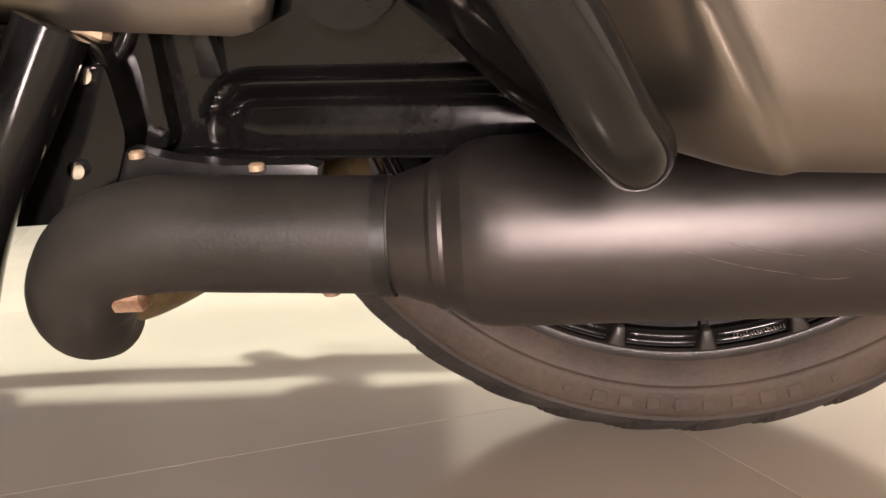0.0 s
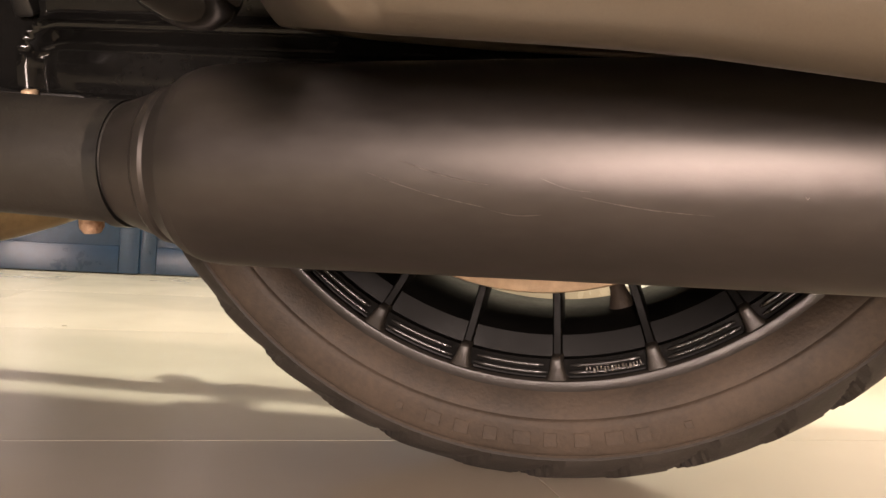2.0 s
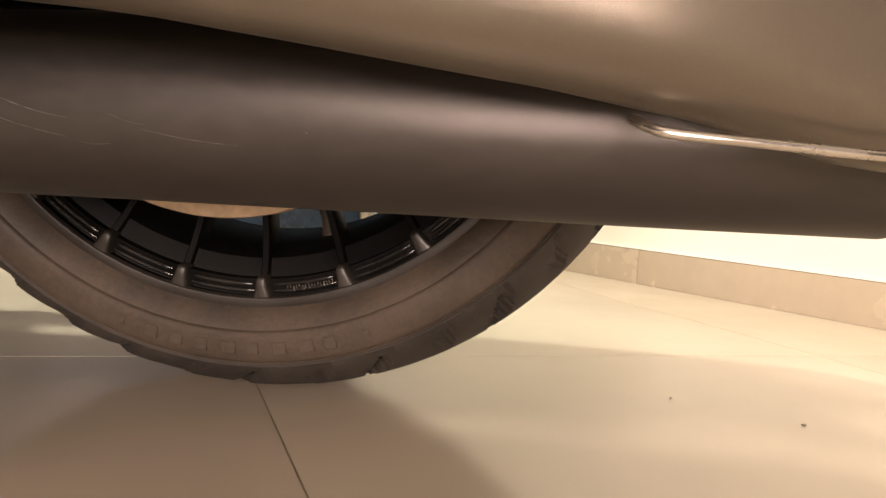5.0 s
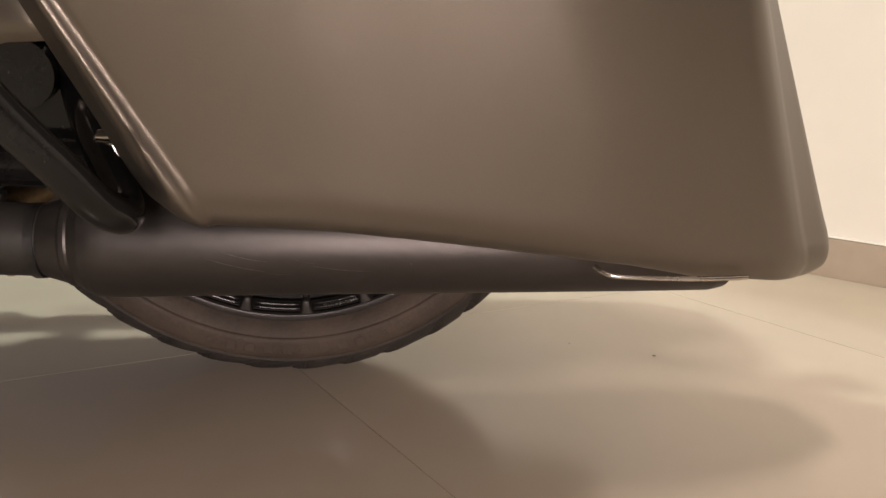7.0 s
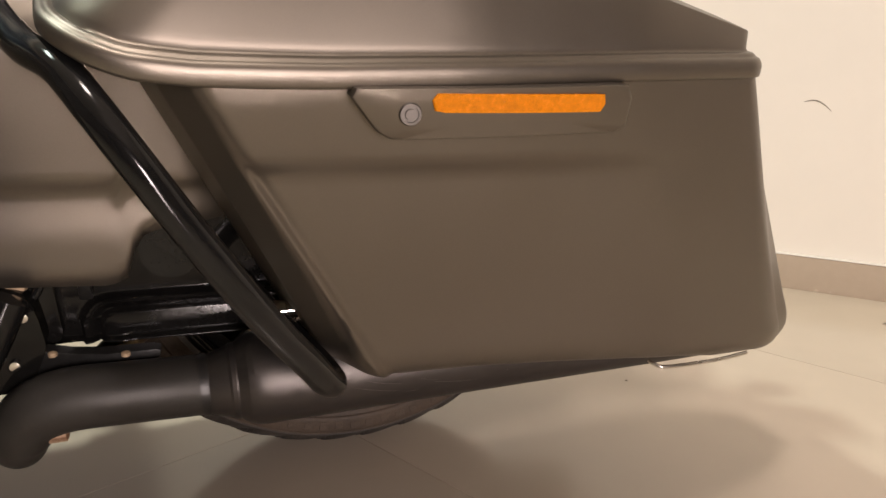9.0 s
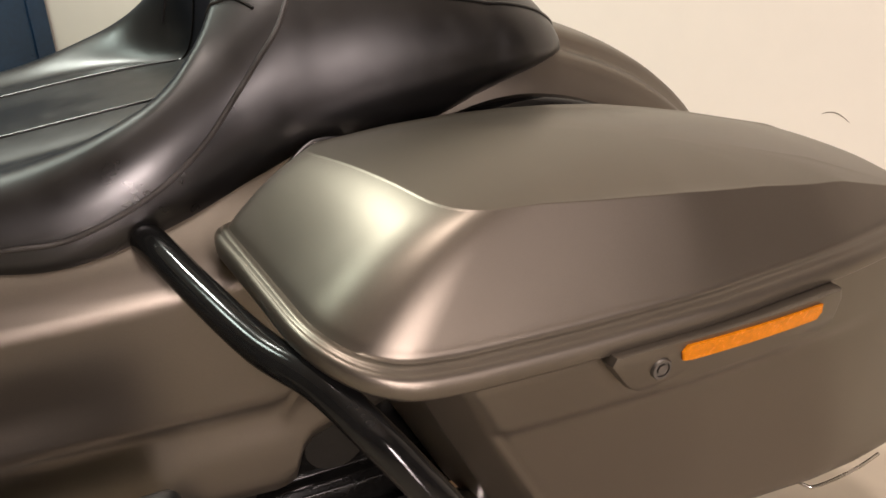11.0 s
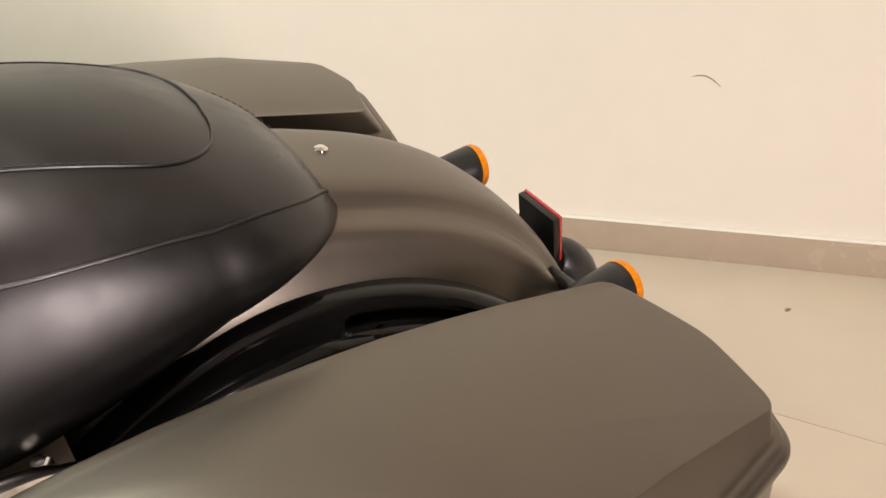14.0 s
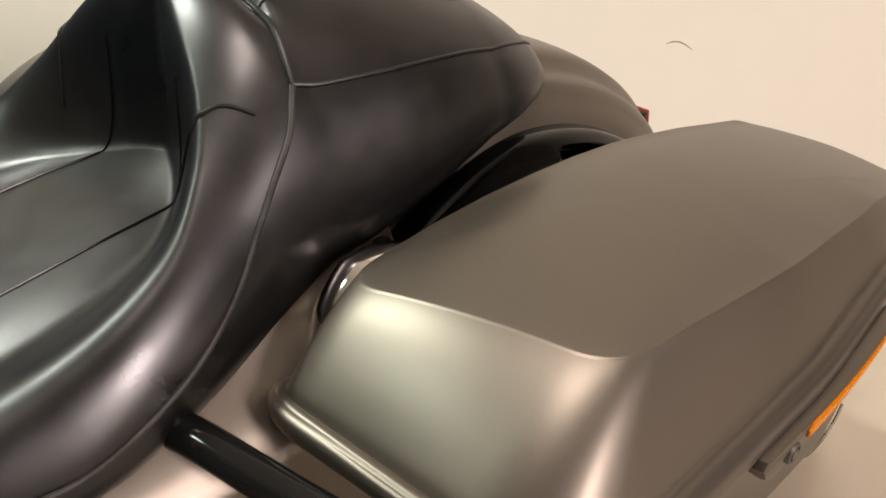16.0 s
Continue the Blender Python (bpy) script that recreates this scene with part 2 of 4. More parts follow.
wa, wb = on_wall(-2.09), on_wall(3.6)
wall("wall_north", wa.xy, wb.xy)
corners = [wb.xy, Vector((2.6, -5.2)), Vector((-3.7, -5.2)), (wa - TX * 3.6).xy, wa.xy]
for name, p, q in zip(("wall_east", "wall_south", "wall_west", "wall_far"), corners, corners[1:]):
    if name != "wall_south":
        wall(name, p, q, mat=None if name == "wall_far" else UNSEEN_BROWN)
# the unseen south wall has an opening, added to narrow the warm light
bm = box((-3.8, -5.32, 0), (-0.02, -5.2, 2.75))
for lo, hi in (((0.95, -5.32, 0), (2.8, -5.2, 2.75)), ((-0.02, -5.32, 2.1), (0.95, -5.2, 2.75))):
    jamb = box(lo, hi)
    piece = bpy.data.meshes.new("jamb")
    jamb.to_mesh(piece)
    bm.from_mesh(piece)
    bpy.data.meshes.remove(piece)
    jamb.free()
tagged(mesh_object("wall_south", bm, UNSEEN_BROWN, smooth=0), "unseen brown wall with an opening added to narrow the warm light", "wall", kind="structure")
# baffle walls out of view, added to keep the warm light off the floor
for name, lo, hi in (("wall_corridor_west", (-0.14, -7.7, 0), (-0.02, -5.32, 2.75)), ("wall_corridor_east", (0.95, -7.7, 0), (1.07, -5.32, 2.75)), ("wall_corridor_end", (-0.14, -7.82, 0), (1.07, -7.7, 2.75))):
    tagged(mesh_object(name, box(lo, hi), UNSEEN_BROWN, smooth=0), "plain unseen wall, kept dark brown to cut bounced light", "wall", kind="structure")
tagged(mesh_object("ceiling", box((-4.6, -7.9, 2.75), (4.4, 4.6, 2.85)), CEILING, smooth=0), "plain white painted ceiling", "ceiling", kind="structure")

# ---------------------------------------------------------------- the motorcycle
bike = thing("motorcycle", BIKE, label="satin taupe touring motorcycle with black leather seat, leaning on its stand", category="motorcycle")
AXLE = Vector((0, 0, 0.3275))


# wheel
def cut(a, y):
    """How deep the slanted water groove is at an angle and a width: 0 to 1."""
    out = abs(y)
    k = abs((a * 18 / (2 * math.pi) + (0.5 if y > 0 else 0) - out * 7.5) % 1.0 - 0.5)
    wide = 0.024 + 0.024 * ease((out - 0.02) / 0.03) - 0.034 * ease((out - 0.062) / 0.012)
    return ease((1 - k / wide) * 2.2) if k < wide and 0.004 < out < 0.0765 else 0.0


def tyre():
    prof = [(-0.073, 0.2440), (-0.0775, 0.2475), (-0.0822, 0.2520), (-0.0858, 0.2570), (-0.0872, 0.2600), (-0.0874, 0.2607), (-0.0892, 0.2613), (-0.0904, 0.2624), (-0.0910, 0.2665), (-0.0909, 0.2725), (-0.0898, 0.2800), (-0.0882, 0.2848), (-0.0878, 0.2856),
            (-0.0855, 0.2874), (-0.0868, 0.2884), (-0.0848, 0.2894), (-0.0858, 0.2908), (-0.0842, 0.2945), (-0.0815, 0.2983), (-0.078, 0.3022), (-0.0745, 0.3055), (-0.071, 0.3085), (-0.0665, 0.3117), (-0.062, 0.3145), (-0.056, 0.3174), (-0.050, 0.3198), (-0.043, 0.3220),
            (-0.036, 0.3236), (-0.028, 0.3250), (-0.020, 0.3260), (-0.010, 0.3267), (0.0, 0.3270)]
    prof = prof + [(-y, r) for y, r in prof[-2::-1]]
    n = 900
    rings = []
    for j in range(n):
        a = 2 * math.pi * j / n
        ring = []
        for y, r in prof:
            out = abs(y)
            if r > 0.2915:
                # slanted water grooves that run out over the shoulder, and small sipes between them
                turn = a * 18 / (2 * math.pi) + (0.5 if y > 0 else 0)
                r -= 0.0085 * cut(a, y)
                k2 = abs((turn + 0.05) % 1.0 - 0.5)
                if k2 < 0.028 and 0.062 < out < 0.0685:
                    r -= 0.0030
                # the shoulder is cut back between the blocks
                r -= 0.0062 * ease((out - 0.045) / 0.02) * ((turn * 2 - out * 15 - 0.12) % 1.0) ** 2
            ring.append(AXLE + Vector((r * math.sin(a), y, -r * math.cos(a))))
        rings.append(ring)
    rings.append(rings[0])
    bm = loft(rings, closed=False)
    bmesh.ops.remove_doubles(bm, verts=bm.verts, dist=1e-6)
    return bm


wheel = part("rear_wheel", turned([(-0.062, 0.2), (-0.062, 0.2400), (-0.070, 0.2405), (-0.0725, 0.2425), (-0.0728, 0.2485), (-0.0715, 0.2485), (-0.066, 0.2435), (0.066, 0.2435), (0.073, 0.2490), (0.077, 0.2490),
                                   (0.076, 0.2425), (0.070, 0.231), (0.064, 0.226), (0.058, 0.216), (0.03, 0.205), (-0.03, 0.205), (-0.052, 0.212)][1:], AXLE, "y", 128, True), RIM, bike, "black cast multi-spoke rim")
tread = part("tyre", tyre(), RUBBER, wheel, "dusty brown-black tyre with slanted tread cuts")
tread.data.materials.append(TREAD)
tread.data.materials.append(GROOVE_SHADE)
# the outer band is tread; groove faces carry their shade as colour
for p in tread.data.polygons:
    d = p.center - AXLE
    if d.xz.length > 0.2880:
        p.material_index = 2 if cut(math.atan2(d.x, -d.z) % (2 * math.pi), d.y) > 0.35 else 1
RIBS = 22
RIB0 = radians(3.0)


def rib(a):
    """One flat spoke, set back from the rim's face, running to the hub."""
    t, w = Vector((math.sin(a), 0, -math.cos(a))), Vector((math.cos(a), 0, math.sin(a)))
    rings = []
    for r, y0, y1, half in ((0.2300, -0.066, -0.045, 0.0042), (0.212, -0.057, -0.032, 0.0040), (0.19, -0.051, -0.028, 0.0040), (0.15, -0.048, -0.026, 0.0042), (0.06, -0.046, -0.02, 0.005)):
        p = AXLE + t * r
        rings.append([p - w * half + Vector((0, y1, 0)), p - w * half * 0.8 + Vector((0, y0 + 0.0015, 0)), p - w * half * 0.55 + Vector((0, y0, 0)), p + w * half * 0.55 + Vector((0, y0, 0)),
                      p + w * half * 0.8 + Vector((0, y0 + 0.0015, 0)), p + w * half + Vector((0, y1, 0))])
    return loft(rings)


def tooth(a):
    """The tapered end of a spoke on the rim's face, with a raised, rounded edge."""
    t, w = Vector((math.sin(a), 0, -math.cos(a))), Vector((math.cos(a), 0, math.sin(a)))
    rings = []
    for r, half, y0 in ((0.2390, 0.0078, -0.0735), (0.2365, 0.0062, -0.0735), (0.2305, 0.0048, -0.0732), (0.2250, 0.0040, -0.0728), (0.2233, 0.0033, -0.0722), (0.2225, 0.0020, -0.0700)):
        p = AXLE + t * r
        rings.append([p + w * (half * q) + Vector((0, y, 0)) for q, y in ((-1.05, -0.056), (-1, y0 + 0.0022), (-0.82, y0 + 0.0004), (-0.6, y0), (0.6, y0), (0.82, y0 + 0.0004), (1, y0 + 0.0022), (1.05, -0.056))])
    return loft(rings)


def arc_rod(r, y, rad, a0, a1, n=10):
    return tube([AXLE + Vector((r * math.sin(a), y, -r * math.cos(a))) for a in (a0 + (a1 - a0) * k / n for k in range(n + 1))], [rad * 0.5] + [rad] * (n - 1) + [rad * 0.5], 10, 2)


def arc_bar(r0, r1, y0, y1, a0, a1, n=10, bevel=0.0):
    rings = []
    for i in range(n + 1):
        a = a0 + (a1 - a0) * i / n
        t = Vector((math.sin(a), 0, -math.cos(a)))
        rings.append([AXLE + t * r0 + Vector((0, y1, 0)), AXLE + t * r0 + Vector((0, y0, 0)), AXLE + t * r1 + Vector((0, y0, 0)), AXLE + t * r1 + Vector((0, y1, 0))])
    bm = loft(rings)
    if bevel:
        bmesh.ops.bevel(bm, geom=bm.edges[:], offset=bevel, segments=1, affect="EDGES")
    return bm


STEP = 2 * math.pi / RIBS
for i in range(RIBS):
    a = RIB0 + i * STEP
    part("spoke", rib(a), RIM, wheel)
    part("spoke_end", tooth(a), FLANGE, wheel, "satin tapered spoke end", 50)
    part("rim_bead", arc_rod(0.2352, -0.0652, 0.0019, a + 0.034, a + STEP - 0.034), RIM_FACE, wheel, "rounded bead between two spokes")
    part("rim_bead", arc_rod(0.2300, -0.0652, 0.0019, a + 0.040, a + STEP - 0.040), RIM_FACE, wheel, "rounded bead between two spokes")
    part("rim_ledge", arc_bar(0.2260, 0.2380, -0.0640, -0.052, a + 0.020, a + STEP - 0.020), RIM, wheel)
part("rim_face", turned([(-0.0725, 0.2380), (-0.0748, 0.2390), (-0.0752, 0.2400), (-0.0752, 0.2478), (-0.0745, 0.2495), (-0.0715, 0.2495), (-0.0700, 0.2380)], AXLE, "y", 160, True), FLANGE, wheel, "satin black rim flange")
# embossed marks on one bead
rnd = random.Random(4)
for k in range(16):
    a = RIB0 + STEP * 0 + 0.085 + k * 0.0105
    r0 = 0.2303 + rnd.uniform(0, 0.0012)
    part("cast_mark", arc_bar(r0, r0 + rnd.uniform(0.0022, 0.0042), -0.0690, -0.0665, a, a + rnd.uniform(0.003, 0.007), 2), RIDGE, wheel)
part("valve_stem", tube([AXLE + Vector((0.205 * math.sin(0.27), -0.012, -0.205 * math.cos(0.27))), AXLE + Vector((0.192 * math.sin(0.27), -0.014, -0.192 * math.cos(0.27))), AXLE + Vector((0.172 * math.sin(0.26), -0.018, -0.172 * math.cos(0.26)))], [0.010, 0.006, 0.004], 12), RUBBER, wheel)
part("hub", turned([(-0.085, 0.02), (-0.085, 0.05), (-0.075, 0.062), (0.06, 0.062), (0.075, 0.05), (0.075, 0.02)], AXLE, "y", 48), RIM, wheel)
# belt pulley with teeth
teeth = []
for k in range(120):
    for f, r in ((0, 0.1635), (0.25, 0.1665), (0.5, 0.1665), (0.75, 0.1635)):
        a = 2 * math.pi * (k + f) / 120
        teeth.append((AXLE.x + r * math.sin(a), AXLE.z - r * math.cos(a)))
pulley = part("belt_pulley", prism(teeth, -0.118, -0.096), DUST_STEEL, bike, "dusty tan toothed belt pulley")
part("pulley_face", turned([(-0.1195, 0.03), (-0.1195, 0.140), (-0.1215, 0.146), (-0.1215, 0.166), (-0.1185, 0.1672), (-0.1165, 0.1672), (-0.1165, 0.1)], AXLE, "y", 96), DUST_STEEL, pulley)
for k in range(5):
    a = 2 * math.pi * k / 5 + 0.4
    part("pulley_bolt", turned([(-0.126, 0.0075), (-0.1195, 0.0075)], AXLE + Vector((0.075 * math.sin(a), 0, -0.075 * math.cos(a))), "y", 6), CHROME, pulley)
part("axle_nut", turned([(-0.155, 0.012), (-0.155, 0.018), (-0.12, 0.018)], AXLE, "y", 6), CHROME, bike)
# low plain bars round the sidewall, in the tyre's own rubber
rnd = random.Random(9)
for k in range(8):
    a = radians(-16 + k * 4.3)
    part("sidewall_mark", arc_bar(0.2690, 0.2790, -0.0915, -0.088, a, a + rnd.uniform(0.034, 0.046), 3, 0.0004), RUBBER, wheel)
for a in (-0.36, 0.36):
    part("sidewall_mark", arc_bar(0.2710, 0.2770, -0.0915, -0.088, a, a + 0.02, 2, 0.0004), RUBBER, wheel)

# exhaust, left and right
MY, MZ = -0.2468, 0.2452
DROOP, SPREAD = -0.0029, 0.0227            # the muffler runs slightly up and outwards to the rear


def slung(bm, side=1):
    for v in bm.verts:
        run = v.co.x + 0.2
        v.co += Vector((0, -SPREAD * run * side, -DROOP * run))
    return bm


def exhaust(side):
    cy = MY * side
    label = "scratched satin black muffler" if side > 0 else "satin black muffler"
    body = part("muffler", slung(turned([(-0.189, 0.0265), (-0.188, 0.0292), (-0.184, 0.0312), (-0.167, 0.0365), (-0.1645, 0.0384), (-0.1605, 0.0392), (-0.1585, 0.0388), (-0.149, 0.0450), (-0.143, 0.0470), (-0.136, 0.0479), (-0.126, 0.0482),
                                   (0.05, 0.0483), (0.30, 0.0488), (0.378, 0.0485), (0.390, 0.046), (0.392, 0.039), (0.36, 0.038)], (0, cy, MZ), "x", 96), side), MUFFLER, bike, label, 11)
    part("collar", turned([(-0.1945, 0.0265), (-0.1945, 0.0318), (-0.1870, 0.0318), (-0.1870, 0.0265)], (0, cy, MZ), "x", 48, True), SATIN_BLACK, body)
    part("header_pipe", tube([(-0.186, cy, 0.2455), (-0.265, cy, 0.2500), (-0.315, cy, 0.2518), (-0.346, cy + 0.003 * side, 0.2420), (-0.3645, cy + 0.008 * side, 0.2200), (-0.3700, cy + 0.018 * side, 0.2020), (-0.3700, cy + 0.036 * side, 0.190)],
                             [0.0305, 0.0308, 0.0310, 0.0310, 0.0300, 0.0270, 0.0230], 32), PIPE, bike)
    if side < 0:
        part("header_pipe", tube([(-0.362, cy - 0.03, 0.205), (-0.45, cy * 0.8, 0.200), (-0.62, cy * 0.75, 0.205), (-0.86, cy * 0.6, 0.26), (-0.95, cy * 0.5, 0.36)], 0.024, 24), PIPE, bike)
    return body


left_muffler = exhaust(1)
exhaust(-1)
clamp = part("exhaust_clamp", tube([(-0.240, -0.230, 0.2235), (-0.222, -0.236, 0.2225), (-0.194, -0.240, 0.2190)], [0.006, 0.005, 0.003], 8), SATIN_BLACK, bike)
part("clamp_bolt", turned([(0.203, 0.0045), (0.206, 0.0065), (0.211, 0.0065), (0.2125, 0.0045), (0.214, 0.0062), (0.219, 0.0062), (0.2205, 0.004), (0.227, 0.004)], (-0.2285, -0.226, 0.0030), "z", 12), RUST, clamp, "rusty clamp bolt")
part("crossover_pipe", tube([(-0.366, -0.235, 0.212), (-0.345, -0.20, 0.206), (-0.315, -0.155, 0.213), (-0.27, -0.10, 0.232), (-0.22, -0.03, 0.25), (-0.2, 0.05, 0.24), (-0.22, 0.2, 0.245)], 0.018, 20), TAN_PIPE, bike, "heat-tinted tan crossover pipe")
part("pipe_flange_nut", turned([(-0.012, 0.006), (-0.010, 0.0095), (0.006, 0.0095), (0.008, 0.006)], (-0.328, -0.255, 0.222), "x", 6), RUST, bike, "rusty flange nut")

# scratches on the left muffler
def scratch(x0, z0, x1, z1, w):
    pts = []
    for k in range(9):
        t = k / 8
        z = z0 + (z1 - z0) * t - 0.0012 * math.sin(math.pi * t)
        dz = z - MZ
        pts.append((x0 + (x1 - x0) * t, MY - math.sqrt(0.0484 ** 2 - dz * dz) + 0.0001, z))
    part("scratch", slung(tube(pts, [w * 0.2, w * 0.5, w * 0.75, w * 0.6, w * 0.8, w * 0.5, w * 0.7, w * 0.5, w * 0.2], 6, 2)), SCRATCH, left_muffler)


for s in ((-0.036, 0.252, 0.0, 0.243, 0.00035), (-0.05, 0.247, -0.002, 0.234, 0.0003), (0.036, 0.239, 0.085, 0.233, 0.0003), (0.0, 0.233, 0.02, 0.2315, 0.0002), (0.02, 0.246, 0.04, 0.241, 0.00018),
          (0.115, 0.2415, 0.1165, 0.2410, 0.0004), (0.165, 0.215, 0.176, 0.2165, 0.0002), (0.23, 0.222, 0.236, 0.2215, 0.0002)):
    scratch(*s)


# saddlebags
def saddlebag(side):
    """side 1: the left one."""
    def f(x, y, z):
        # the outer side leans out towards the lid
        u, h = max(0.0, min(1.0, (-0.2 - y) / 0.2)), max(0.0, min(1.0, (z - 0.28) / 0.27))
        return (x - 0.019 * u * h * (1 - ease((x - 0.13) / 0.22)), (y + u * (0.010 - 0.032 * h ** (1.5 - 0.5 * ease((x - 0.05) / 0.25)))) * side, z + u * (0.027 * h - 0.010))

    def ring_of(corners, per=10, along=9):
        arcs = rounded(corners, per)
        out = []
        for k in range(len(corners)):
            arc = arcs[k * (per + 1):(k + 1) * (per + 1)]
            nxt = Vector(arcs[((k + 1) * (per + 1)) % len(arcs)])
            out += arc
            end = Vector(arc[-1])
            out += [tuple(end + (nxt - end) * i / along) for i in range(1, along)]
        return out

    lip = ring_of([(-0.294, -0.185, 0.04), (-0.243, -0.408, 0.085), (0.05, -0.404, 0.6), (0.20, -0.389, 0.4), (0.316, -0.364, 0.035), (0.350, -0.290, 0.05), (0.335, -0.185, 0.03)], 14)
    top = ring_of([(-0.214, -0.195, 0.02), (-0.141, -0.359, 0.052), (0.04, -0.367, 0.5), (0.17, -0.359, 0.4), (0.317, -0.341, 0.018), (0.325, -0.270, 0.06), (0.300, -0.190, 0.025)], 14)

    def z_lip(x):
        return lerp(x, [(-0.31, 0.618), (-0.27, 0.607), (-0.25, 0.598), (-0.222, 0.583), (-0.196, 0.573), (-0.157, 0.566), (-0.115, 0.5625), (-0.066, 0.559), (0.079, 0.553), (0.20, 0.548), (0.34, 0.539)])

    def z_top(x, y):
        inner = lerp(x, [(-0.26, 0.667), (-0.20, 0.676), (-0.165, 0.679), (-0.10, 0.681), (0.0, 0.674), (0.09, 0.660), (0.18, 0.637), (0.30, 0.601), (0.34, 0.587)])
        outer = lerp(x, [(-0.26, 0.662), (-0.13, 0.667), (-0.08, 0.664), (-0.037, 0.658), (0.035, 0.649), (0.115, 0.635), (0.205, 0.615), (0.30, 0.579), (0.34, 0.563)])
        w = (y + 0.2) / -0.16
        return inner + (outer - inner) * w + 0.006 * max(0.0, 4 * w * (1 - w))

    def z_low(x):
        return float(np.interp(x, (-0.17, -0.06, -0.03, 0.048, 0.073, 0.124, 0.173, 0.225, 0.28, 0.34, 0.46), (0.318, 0.306, 0.303, 0.2975, 0.295, 0.288, 0.281, 0.2735, 0.2625, 0.246, 0.231)))

    def inset(ring, d):
        n = len(ring)
        out = []
        for i, p in enumerate(ring):
            a, b = Vector(ring[i - 1]), Vector(ring[(i + 1) % n])
            t = (b - a).normalized()
            nrm = Vector((-t.y, t.x))
            c = Vector((0.03, -0.3))
            if (c - Vector(p)).dot(nrm) < 0:
                nrm = -nrm
            out.append(tuple(Vector(p) + nrm * d))
        return out

    # body
    start = inset(ring_of([(-0.258, -0.19, 0.03), (-0.198, -0.360, 0.03), (-0.160, -0.404, 0.035), (0.05, -0.405, 0.6), (0.20, -0.391, 0.4), (0.322, -0.364, 0.04), (0.364, -0.292, 0.045), (0.350, -0.185, 0.03)]), 0.011)
    low = ring_of([(-0.112, -0.19, 0.03), (-0.076, -0.335, 0.03), (-0.040, -0.391, 0.040), (0.09, -0.390, 0.5), (0.27, -0.376, 0.3), (0.425, -0.348, 0.08), (0.498, -0.292, 0.045), (0.486, -0.19, 0.03)])
    rings = []
    for s in [k / 40 for k in range(35)] + [0.88 + 0.12 * math.sin(math.pi / 2 * k / 12) for k in range(13)]:
        ring = []
        for (ax, ay), (bx, by) in zip(start, low):
            x, y = ax + (bx - ax) * s, ay + (by - ay) * s
            z = z_lip(ax) + 0.004 + (z_low(bx) - z_lip(ax) - 0.004) * s
            if y < -0.33:
                # the raised lower panel on the outer side, with a soft step round it
                line = 0.507 - 0.07 * (x + 0.15)
                edge = ease((line - z) / 0.012 + 0.5) * ease((x - (-0.132 + (0.514 - z) * 0.50)) / 0.010 + 0.5) * ease((0.30 - x) / 0.2)
                y += -0.002 + 0.0075 * edge
            # the lower edge rolls in under the bag
            roll = 1 - math.sqrt(max(0.0, 1 - max(0.0, (s - 0.88) / 0.12) ** 2))
            y += (0.012 + 0.012 * ease((x - 0.2) / 0.15)) * roll * ease((-0.305 - y) / 0.08) + 0.010 * roll * ease((-0.24 - y) / 0.05)
            x -= 0.012 * roll * ease((x - 0.39) / 0.05)
            ring.append(f(x, y, z))
        rings.append(ring)
    last = rings[-1]
    mid = Vector(f(0.15, -0.30, 0))
    for grow, drop in ((0.003, 0.0098), (0.006, 0.0070), (0.009, -0.002), (0.02, -0.012)):
        ring = []
        for p in last:
            d = (mid - Vector((p[0], p[1], 0)))
            q = Vector(p) + d.normalized() * grow
            ring.append((q.x, q.y, p[2] - drop + 0.010))
        rings.append(ring)
    body = part("saddlebag", loft(rings), PAINT, bike, "satin taupe hard saddlebag with a lid", 50)

    # lid with a double bead round its lip
    rings = []
    for d, dz in ((0.012, 0.0), (0.003, 0.0002), (0.0008, 0.0012), (0.0, 0.0035), (0.0, 0.0095), (0.0008, 0.0135), (0.0026, 0.0165), (0.0048, 0.0178), (0.0060, 0.0183), (0.0070, 0.0198), (0.0088, 0.0212), (0.0112, 0.0218), (0.0130, 0.0220)):
        rings.append([f(x, y, z_lip(x) + dz) for x, y in inset(lip, d)])
    base = inset(lip, 0.0145)
    for k in (0.0, 0.02, 0.05, 0.10, 0.18, 0.28, 0.40, 0.52, 0.64, 0.76, 0.86, 0.93, 0.965, 0.985, 0.994, 1.0):
        ring = []
        for (ax, ay), (bx, by) in zip(base, top):
            x, y = ax + (bx - ax) * k, ay + (by - ay) * k
            z0 = z_lip(ax) + 0.0245
            # the front bulges, the outer side is nearly flat
            h = k + (0.08 + 0.36 * ease((-0.10 - ax) / 0.13)) * k * (1 - k) + 0.02 * min(1.0, k / 0.03) * (1 - k)
            ring.append(f(x, y, z0 + (z_top(bx, by) - z0) * h))
        rings.append(ring)
    cx, cy = 0.055, -0.285
    for k in (0.996, 0.988, 0.97, 0.94, 0.86, 0.75, 0.6, 0.4, 0.2, 0.06):
        ring = []
        for bx, by in top:
            x, y = cx + (bx - cx) * k, cy + (by - cy) * k
            ring.append(f(x, y, z_top(x, y) + 0.004 * (1 - k * k) + 0.0006))
        rings.append(ring)
    part("lid", loft(rings), PAINT, body, "satin taupe domed lid", 60)

    # latch plate, reflector and lock
    def outer(x, z):
        return -0.4015 + 0.35 * max(0, x - 0.02) ** 2 * 1.2
    outline = resample(rounded([(-0.055, 0.5615, 0.004), (-0.029, 0.5235, 0.018), (0.175, 0.5135, 0.008), (0.179, 0.5495, 0.010)], 6), 48)
    grow = [((x - 0.065) * 1.0, (z - 0.5385)) for x, z in outline]
    rings = []
